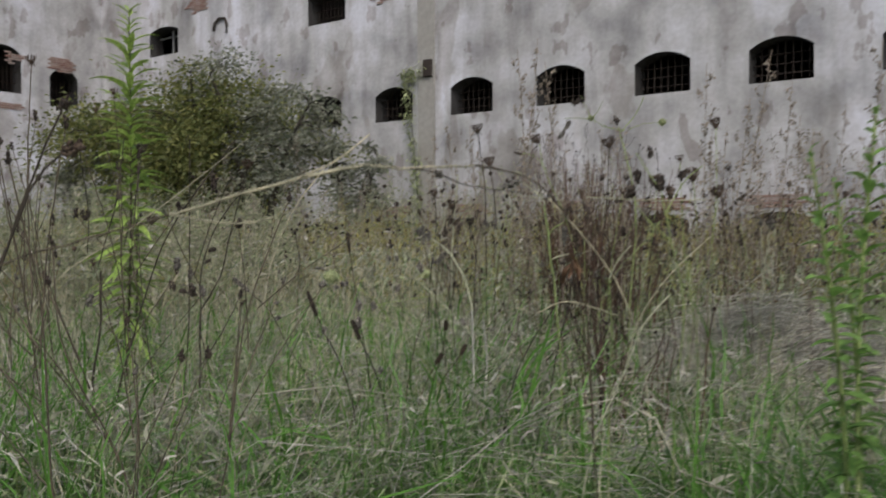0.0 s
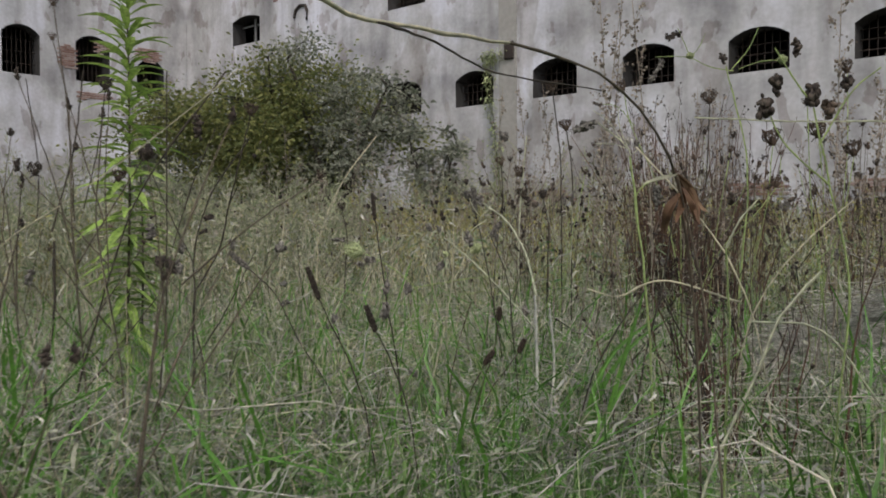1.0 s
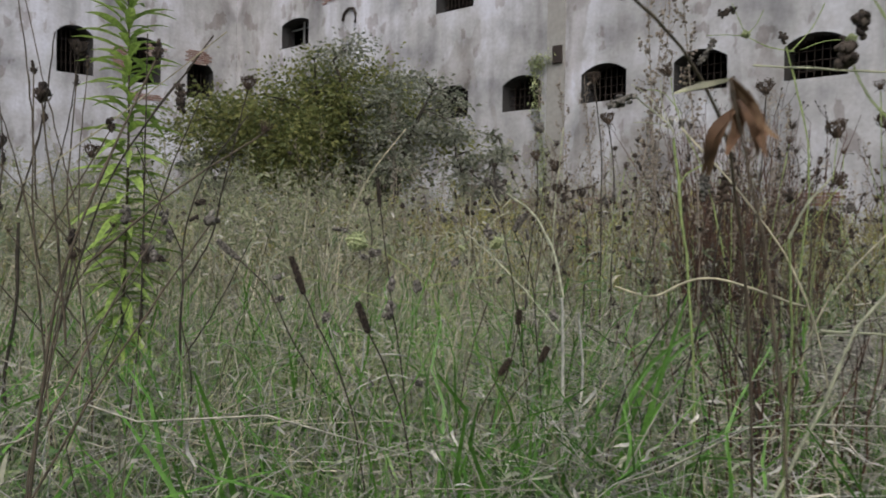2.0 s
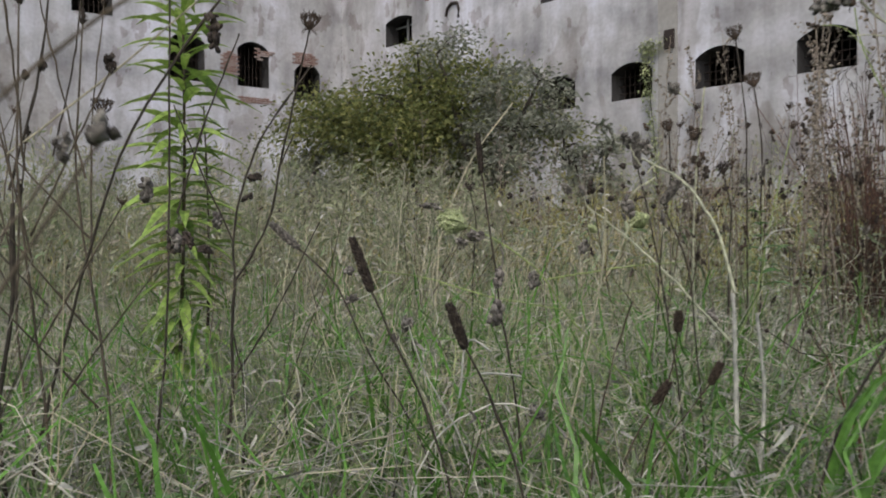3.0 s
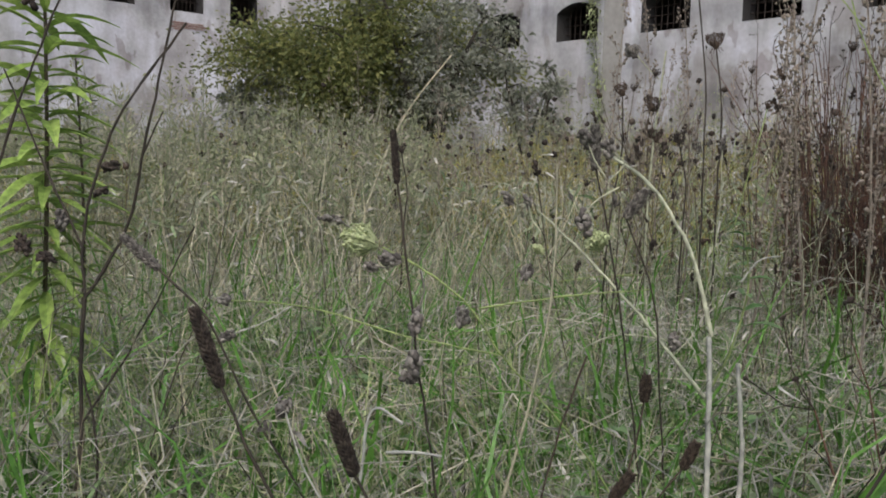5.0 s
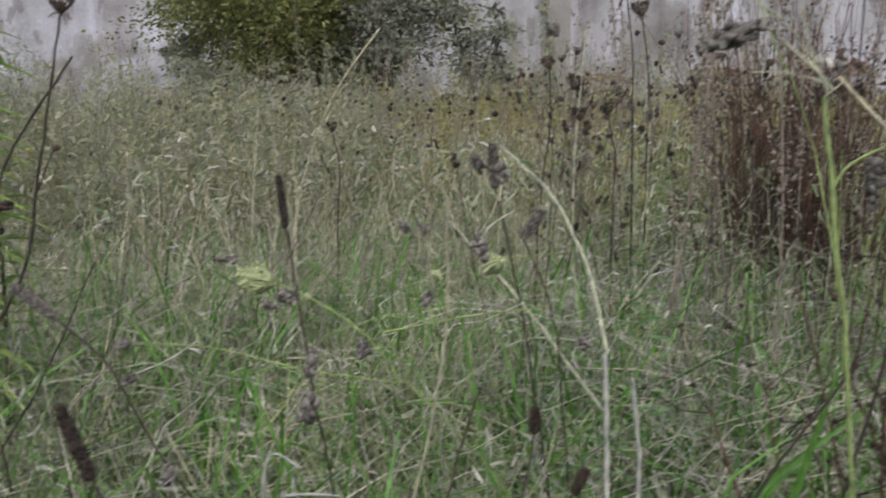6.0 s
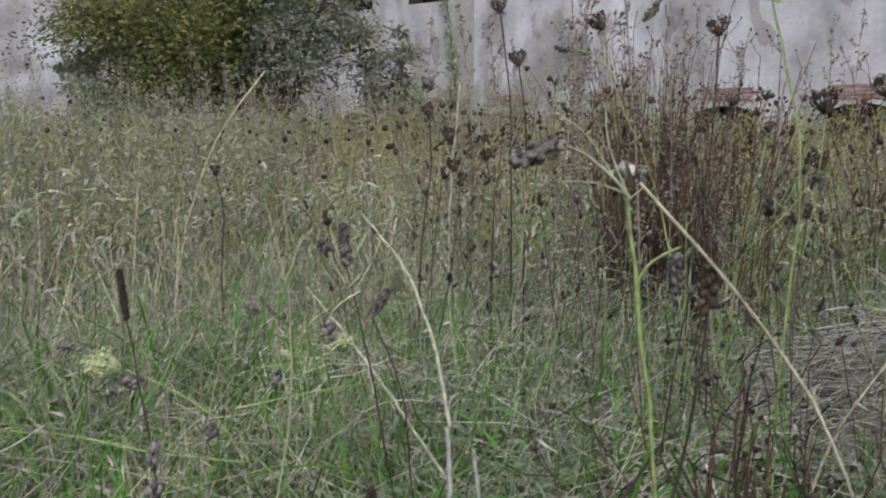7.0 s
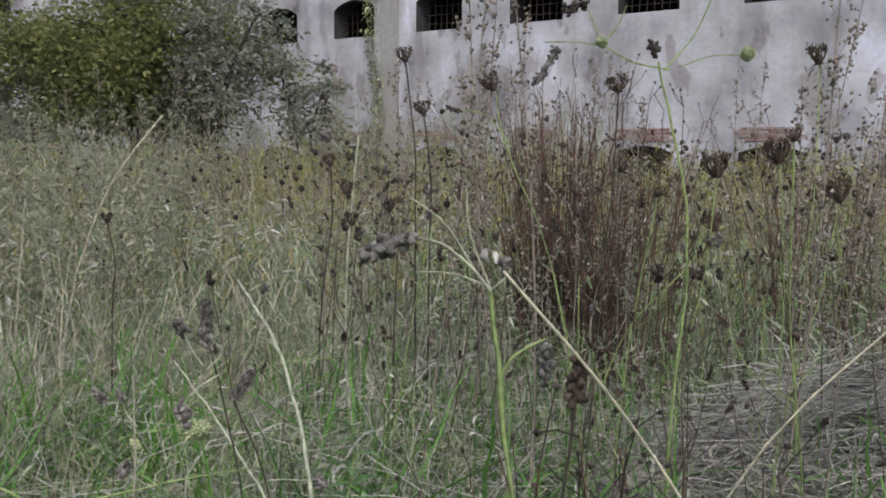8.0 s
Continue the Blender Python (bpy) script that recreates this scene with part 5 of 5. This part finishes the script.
# ---- dark leafless weeds standing close together ----
DETAIL[0] = 0.45


def dead_branching(height, shoots, seed):
    r = np.random.default_rng(seed)
    stems = [(BROWN, 0.0028, 0.0014, [(0, 0, -0.03), (0.02, 0.01, height * 0.4), (-0.01, 0.02, height * 0.75), (0.03, 0.0, height)])]
    heads = [("bud", DARK, (0.03, 0, height), (0.03, 0, height + 0.015), 0.009)]
    for k in range(shoots):
        z = height * r.uniform(0.25, 0.75)
        a = r.uniform(0, 6.28)
        reach, up = r.uniform(0.08, 0.2), r.uniform(0.2, 0.45)
        tip = (math.cos(a) * reach, math.sin(a) * reach, z + up)
        stems.append((BROWN, 0.0017, 0.0010, [(0.01, 0.01, z), (math.cos(a) * reach * 0.45, math.sin(a) * reach * 0.45, z + up * 0.5), tip]))
        heads.append((("bud", "cup", "lumps")[k % 3], (DARK, RUST, ASH)[k % 3], tip, (tip[0], tip[1], tip[2] + 0.016), r.uniform(0.006, 0.013)))
    return weed("dead_branching_weed", "dark leafless branching weed stem with small heads", "weed", stems, heads, "dark leafless weeds")


dead = [dead_branching(0.95, 5, 21), dead_branching(1.1, 6, 22), dead_branching(0.8, 4, 23)]
made = 0
for k in range(60):
    x, y = rng.uniform(0.35, 1.45), rng.uniform(0.75, 1.5)
    if y - 1.15 > 0.27 * (1.95 - x) or math.hypot(x - 2.0, y - 1.1) < 1.0 or made >= 7:
        continue
    m = pose(x, y, float(ground_height(x, y)), rng.normal(0, 6), rng.normal(0, 6), rng.uniform(0, 360))
    if made < 3:
        dead[made].matrix_basis = m
    else:
        copy_thing(dead[made % 3], m)
    made += 1


for x, y, size in ((1.74, 0.68, 0.8), (1.58, 0.64, 0.95), (1.66, 0.82, 0.8), (1.48, 0.92, 1.0)):
    copy_thing(dead[int(10 * x) % 3], pose(x, y, float(ground_height(x, y)), rng.normal(0, 7), rng.normal(0, 7), rng.uniform(0, 360)) @ Matrix.Diagonal((size, size, size, 1)))


# ---- wild carrots gone to seed, standing through the meadow ----
def carrot_kind(height, branches, stem_mat, head_mats, kinds, label, lean=0.08):
    stems = [(stem_mat, 0.0022, 0.0014, [(0, 0, -0.03), (lean * 0.2, 0.01, height * 0.35), (lean * 0.6, -0.01, height * 0.7), (lean, 0, height)])]
    heads = [(kinds[0], head_mats[0], (lean, 0, height), (lean * 1.1, 0.0, height + 0.03), rng.uniform(0.012, 0.018))]
    for k in range(branches):
        z = height * rng.uniform(0.4, 0.85)
        a = k * 2.4 + rng.uniform(-0.4, 0.4)
        reach, up = rng.uniform(0.06, 0.16), rng.uniform(0.08, 0.26)
        c = lean * z / height
        tip = (c + math.cos(a) * reach, math.sin(a) * reach, z + up)
        stems.append((stem_mat, 0.0013, 0.0009, [(c, 0, z), (c + math.cos(a) * reach * 0.6, math.sin(a) * reach * 0.6, z + up * 0.35), tip]))
        kind = kinds[k % len(kinds)]
        way = (tip[0] + math.cos(a) * 0.012, tip[1] + math.sin(a) * 0.012, tip[2] + (0.02 if kind != "lumps" else -0.012))
        heads.append((kind, head_mats[k % len(head_mats)], tip, way, rng.uniform(0.006, 0.014)))
    return weed("wild_carrot", label, "weed", stems, heads, "wild carrots of the meadow")


kinds = [carrot_kind(1.02, 4, BROWN, [RUST, DARK], ["cup", "bud"], "dead brown wild carrot with cupped seed heads"),
         carrot_kind(0.9, 5, BROWN, [DARK, DARK], ["bud", "cup"], "dead wild carrot with small dark heads"),
         carrot_kind(1.12, 5, LIME, [RUST, ASH], ["cup", "lumps", "bud"], "half-green wild carrot gone to seed"),
         carrot_kind(0.78, 3, PALE, [ASH, DARK], ["bud", "lumps"], "pale dry wild carrot with grey heads"),
         carrot_kind(1.2, 6, BROWN, [DARK, RUST], ["cup", "bud", "bud"], "tall dead wild carrot with many dark heads")]
spots = np.concatenate([field(26, 2.0, 3.4, middle=(2.6, 0.2), yaw0=1, yaw1=24), field(78, 2.8, 5.6, middle=(2.6, 0.2), yaw0=0, yaw1=36, power=0.9), field(26, 2.2, 6.0, yaw0=-8, yaw1=30, power=0.9), field(14, 2.6, 6.5, yaw0=38, yaw1=95, power=0.9)])
spots = spots[clear_of_track(spots, 1.6)]
for i, p in enumerate(spots):
    d = math.hypot(p[0] - 1.7, p[1] - 0.9)
    bearing = math.degrees(math.atan2(1.7 - p[0], p[1] - 0.9))
    size = rng.uniform(0.72, 1.12) * (1.0 if bearing < 34 else 0.68)
    m = pose(p[0], p[1], p[2], rng.normal(0, 5), rng.normal(0, 5), rng.uniform(0, 360)) @ Matrix.Diagonal((size, size, size, 1))
    if i < len(kinds):
        kinds[i].matrix_basis = m
    else:
        copy_thing(kinds[i % len(kinds)], m)


def far_heads(name, n, near, far_off, yaw0, yaw1, height, size, mat, stem_mat, label):
    p = field(n, near, far_off, yaw0=yaw0, yaw1=yaw1)
    n = len(p)
    h = height * rng.uniform(0.7, 1.2, n)
    spine = bent(p, h, headings(n), np.abs(rng.normal(0, 0.15, n)), 5)
    sv, sf = tubes(spine, np.linspace(1, 0.5, 5)[None] * np.full((n, 1), size * 0.06), 3)
    stuff(name, mesh_of(name, sv, sf, stem_mat), label, "weeds")
    tips = spine[:, -1]
    extra = spine[:, 3] + rng.normal(0, 0.07, (n, 3))
    c = np.concatenate([tips, extra])
    q = np.stack([np.full(len(c), size * 0.55), np.full(len(c), size * 0.6)], -1) * rng.uniform(0.4, 1.2, (len(c), 1))
    hv, hf = blobs(c, q, np.array([0, 0, 1.0]) + rng.normal(0, 0.3, c.shape), 4, 6, 0.35)
    stuff("seed_heads", mesh_of("seed_heads", hv, hf, mat), "small dark seed heads over the weeds", "weeds")


far_heads("carrot_stems", 320, 5.5, 14.0, -6, 60, 1.15, 0.036, DARK, BROWN, "brown wild carrot stems farther off")
far_heads("carrot_stems", 70, 4.0, 12.0, 45, 92, 0.85, 0.026, RUST, BROWN, "brown wild carrot stems in the open meadow")
far_heads("carrot_stems", 150, 12.0, 23.0, 0, 60, 1.3, 0.05, RUST, BROWN, "brown weed stems with heads before the wall")


# ---- leafy green weeds ----
def leafy_weed(place, height, leaves, length, mat, stem_mat, label, wide=0.17):
    thing = tagged(new("leafy_weed"), label, "weed")
    thing.location = place
    s = np.linspace(0, 1, 9)
    line = np.stack([0.05 * s ** 2, 0.03 * np.sin(3 * s), height * s], -1)
    v, f = tubes(line[None], np.linspace(0.0065, 0.002, 9)[None], 6)
    part("stem", mesh_of("stem", v, f, stem_mat), thing)
    u = np.linspace(0.12, 1.0, leaves)
    ang = np.arange(leaves) * 2.39996
    base = np.stack([0.05 * u ** 2, 0.03 * np.sin(3 * u), height * u], -1)
    rise = -0.3 + 1.2 * u ** 1.5 + rng.normal(0, 0.2, leaves)
    way = unit(np.stack([np.cos(ang), np.sin(ang), rise], -1))
    size = length * (0.55 + 0.6 * np.sin(np.pi * np.clip(u * 0.75 + 0.1, 0, 1))) * rng.uniform(0.7, 1.2, leaves) * np.where(u > 0.93, 0.6, 1)
    for k in range(leaves):
        v, f = leaf_set(base[k:k + 1], way[k:k + 1], size[k:k + 1], size[k:k + 1] * wide, 0.3)
        part("leaf", mesh_of("leaf", v, f, mat, False), thing)
    return thing


leafy_weed((0.09, 1.772, 0.0), 1.66, 230, 0.145, LEAF, BROWN, "tall leafy yellow-green weed with narrow leaves")
leafy_weed((-0.06, 1.90, 0.0), 1.0, 80, 0.09, LEAF, BROWN, "smaller leafy yellow-green weed beside the tall one")
FRESH = plant_material("fresh_leaf", [(0.07, 0.15, 0.03), (0.10, 0.20, 0.04), (0.15, 0.25, 0.06)], 0.5, 0.4)
for x, y, h, n in ((2.80, 1.20, 1.02, 90), (2.73, 1.30, 0.94, 70), (2.84, 1.34, 1.12, 100), (2.76, 1.46, 1.02, 80), (2.89, 1.26, 0.96, 90), (2.70, 1.52, 0.9, 60), (2.94, 1.4, 1.1, 90)):
    bush = leafy_weed((x, y, 0.0), h, n, 0.046, FRESH, LIME, "bushy fresh green weed with small leaves", 0.42)
    bush.rotation_euler = (rng.normal(0, 0.06), rng.normal(0, 0.08), rng.uniform(0, 6.28))


def herb(seed):
    r = np.random.default_rng(seed)
    thing = tagged(new("herb"), "low herb with rounded green leaves", "weed", "low herbs in the grass")
    for k in range(7):
        a = r.uniform(0, 6.28)
        tip = np.array([math.cos(a), math.sin(a), 0]) * r.uniform(0.02, 0.08) + np.array([0, 0, r.uniform(0.08, 0.22)])
        v, f = tubes(np.stack([np.zeros(3), tip * np.array([0.4, 0.4, 0.7]), tip])[None], np.full((1, 3), 0.0008), 3)
        part("stem", mesh_of("stem", v, f, LIME), thing)
        a2 = a + np.array([0, 2.1, 4.2])
        v, f = leaf_set(np.repeat(tip[None], 3, 0), unit(np.stack([np.cos(a2), np.sin(a2), np.full(3, 0.25)], -1)), r.uniform(0.014, 0.024, 3), r.uniform(0.011, 0.016, 3), 0.2)
        part("leaf", mesh_of("leaf", v, f, HERB, False), thing)
    return thing


herbs = [herb(k) for k in (11, 12, 13)]
low = field(210, 0.6, 2.8, yaw0=-8, yaw1=98)
for i, p in enumerate(low[clear_of_track(low, 0.75)]):
    m = pose(p[0], p[1], p[2], 0, 0, rng.uniform(0, 360)) @ Matrix.Diagonal((*([rng.uniform(0.75, 1.25)] * 3), 1))
    if i < 3:
        herbs[i].matrix_basis = m
    else:
        copy_thing(herbs[i % 3], m)


# ---- the dark reddish clump and the flattened hay ----
def stalk_clump(place, n, height, spread, mat, label):
    thing = tagged(new("dead_weed_clump"), label, "weed")
    thing.location = place
    base = np.stack([rng.normal(0, spread * 0.4, n), rng.normal(0, spread * 0.4, n), np.full(n, -0.03)], -1)
    way = unit(base + rng.normal(0, 0.03, base.shape)) * np.array([1, 1, 0])
    h = height * rng.uniform(0.55, 1.1, n)
    spine = bent(base, h, way, np.abs(rng.normal(0.12, 0.13, n)), 7)
    spine[:, 1:] += rng.normal(0, 0.008, (n, 6, 3))
    for k in range(n):
        v, f = tubes(spine[k:k + 1], np.linspace(0.0042, 0.0014, 7)[None] * rng.uniform(0.6, 1.2), 4)
        part("stalk", mesh_of("stalk", v, f, mat), thing)
    t = n * 7
    i, k = rng.integers(0, n, t), rng.integers(2, 7, t)
    a = spine[i, k]
    tip = a + rng.normal(0, 0.035, (t, 3)) + np.array([0, 0, 0.06])
    v, f = joined(tubes(np.stack([a, (a + tip) / 2 + rng.normal(0, 0.006, (t, 3)), tip], 1), np.full((t, 3), 0.0011), 3),
                  blobs(tip, np.full((t, 2), 0.0045) * rng.uniform(0.5, 1.5, (t, 1)), rng.normal(0, 1, (t, 3)), 3, 4, 0.3))
    tagged(part("twig_mass", mesh_of("twig_mass", v, f, DARK), thing), kind="stuff")


REDSTALK = plant_material("red_brown_stalk", [(0.05, 0.028, 0.022), (0.085, 0.04, 0.03), (0.13, 0.065, 0.045), (0.17, 0.11, 0.085)], 0.8, 0.0, gain=1.0)
stalk_clump((0.42, 4.9, 0), 150, 1.34, 0.27, REDSTALK, "dense clump of dark red-brown dead stalks")
stalk_clump((0.78, 4.7, 0), 80, 1.22, 0.24, REDSTALK, "dark clump of rust-brown dead stalks")
stalk_clump((1.35, 5.6, 0), 40, 1.2, 0.4, REDSTALK, "clump of dark red-brown dead stalks")
stalk_clump((1.75, 2.5, 0), 34, 0.72, 0.22, REDSTALK, "small clump of rust-brown dead stalks")


def hay_heap(place, n, sx, sy, top):
    thing = tagged(new("hay_heap"), "flattened heap of matted grey dead grass", "litter")
    thing.location = place
    a = np.stack([rng.uniform(-1, 1, n) * sx, rng.uniform(-1, 1, n) * sy, np.zeros(n)], -1)
    hgt = top * np.exp(-(a[:, 0] / sx) ** 2 * 1.4 - (a[:, 1] / sy) ** 2 * 1.4)
    a[:, 2] = hgt * rng.uniform(0.35, 1.0, n)
    way = unit(np.stack([rng.normal(-0.8, 0.5, n), rng.normal(-0.35, 0.6, n), rng.normal(-0.1, 0.22, n)], -1))
    ln = rng.uniform(0.2, 0.6, n)
    s = np.linspace(-0.5, 0.5, 6)
    sp = a[:, None] + way[:, None] * s[None, :, None] * ln[:, None, None]
    sp[..., 2] += (0.03 - 0.25 * s ** 2)[None] * ln[:, None] * 0.5 + 0.04
    sp += rng.normal(0, 0.008, sp.shape)
    v, f = tubes(sp, np.full((n, 6), 0.0017) * rng.uniform(0.5, 1.4, (n, 1)), 3)
    tagged(part("matted_grass", mesh_of("matted_grass", v, f, GREY), thing), kind="stuff")
    gx, gy = np.meshgrid(np.linspace(-1.2, 1.2, 15), np.linspace(-1.2, 1.2, 15))
    z = top * 0.55 * np.exp(-gx ** 2 * 2.2 - gy ** 2 * 2.2) - 0.06
    v = np.stack([gx * sx, gy * sy, z], -1).reshape(-1, 3)
    i = (np.arange(14)[:, None] * 15 + np.arange(14)[None]).reshape(-1)
    part("core", mesh_of("core", v, np.stack([i, i + 1, i + 16, i + 15], -1), SOIL), thing)


hay_heap((1.85, 3.95, 0), 4200, 0.62, 0.42, 0.5)


# ---- a creeper up the stained strip ----
def creeper(place, height):
    thing = tagged(new("creeper"), "thin green creeper climbing the plaster wall", "plant")
    thing.location = place
    s = np.linspace(0, 1, 14)
    line = np.stack([0.12 * np.sin(5 * s) - 0.1 * s, -0.02 + 0 * s, height * s], -1)
    v, f = tubes(line[None], np.linspace(0.02, 0.006, 14)[None], 5)
    part("stem", mesh_of("stem", v, f, BARK), thing)
    n = 900
    u = rng.uniform(0.1, 1, n)
    base = np.stack([0.12 * np.sin(5 * u) - 0.1 * u + rng.normal(0, 0.12, n), -0.06 - np.abs(rng.normal(0, 0.04, n)), height * u], -1)
    top = rng.uniform(0, 1, n) < 0.25
    base[top] = np.stack([rng.normal(-0.1, 0.2, top.sum()), -0.08 - np.abs(rng.normal(0, 0.06, top.sum())), height + rng.normal(0, 0.1, top.sum())], -1)
    v, f = leaf_set(base, unit(rng.normal(0, 1, (n, 3)) + np.array([0, -0.6, 0])), rng.uniform(0.05, 0.1, n), rng.uniform(0.04, 0.07, n))
    part("leaves", mesh_of("leaves", v, f, NEST, False), thing)


creeper((-12.85, WALL_Y - 0.03, 0), 5.6)


# ---- bare brick where the plaster has fallen, round the wing's windows ----
def brick_patch(place, width, height, seed, hole=None):
    """Courses of bricks just proud of the wall, with a ragged outline; place maps local x, z to the wall."""
    r = np.random.default_rng(seed)
    back = Matrix.Translation((0, -0.004, 0))
    me = box_mesh("brick", 0.24, 0.03, 0.062, BRICK, 0.006)
    rows, cols = int(height / 0.078), int(width / 0.26)
    for j in range(rows):
        for i in range(cols):
            x, z = (i + 0.5 * (j % 2)) * 0.26 - width / 2, j * 0.078
            edge = (2 * x / width) ** 2 + (2 * z / height - 1) ** 2 + r.normal(0, 0.34)
            if edge > 0.9 or (hole and hole(x, z)):
                continue
            b = part("brick", me, building)
            b.matrix_local = place @ Matrix.Translation((x, -0.012 + r.normal(0, 0.003), z)) @ back


WING_FACE = WING @ Matrix.Scale(-1, 4, (0, 1, 0))
brick_patch(WING_FACE @ Matrix.Translation((WALL_Y - 17.2 + 1.62, 0, 6.5)), 0.8, 1.0, 1, lambda x, z: x < -0.28)
brick_patch(WING_FACE @ Matrix.Translation((WALL_Y - 17.2 + 0.35, 0, 7.22)), 1.0, 0.5, 2)
brick_patch(WING_FACE @ Matrix.Translation((WALL_Y - 19.45 + 0.75, 0, 7.2)), 1.1, 0.6, 3)
brick_patch(WING_FACE @ Matrix.Translation((WALL_Y - 17.2 + 0.65, 0, 5.5)), 1.3, 0.34, 4)
brick_patch(MAIN @ Matrix.Translation((-13.9 - WING_X, 0, 7.9)), 1.1, 0.5, 5)
brick_patch(MAIN @ Matrix.Translation((-22.6 - WING_X, 0, 8.9)), 1.5, 0.6, 6)
for k in range(5):
    brick_patch(MAIN @ Matrix.Translation((-13.72 + 2.8 * k - WING_X, 0, 1.4)), 1.6, 0.4, 7 + k, lambda x, z: z < 0.06)
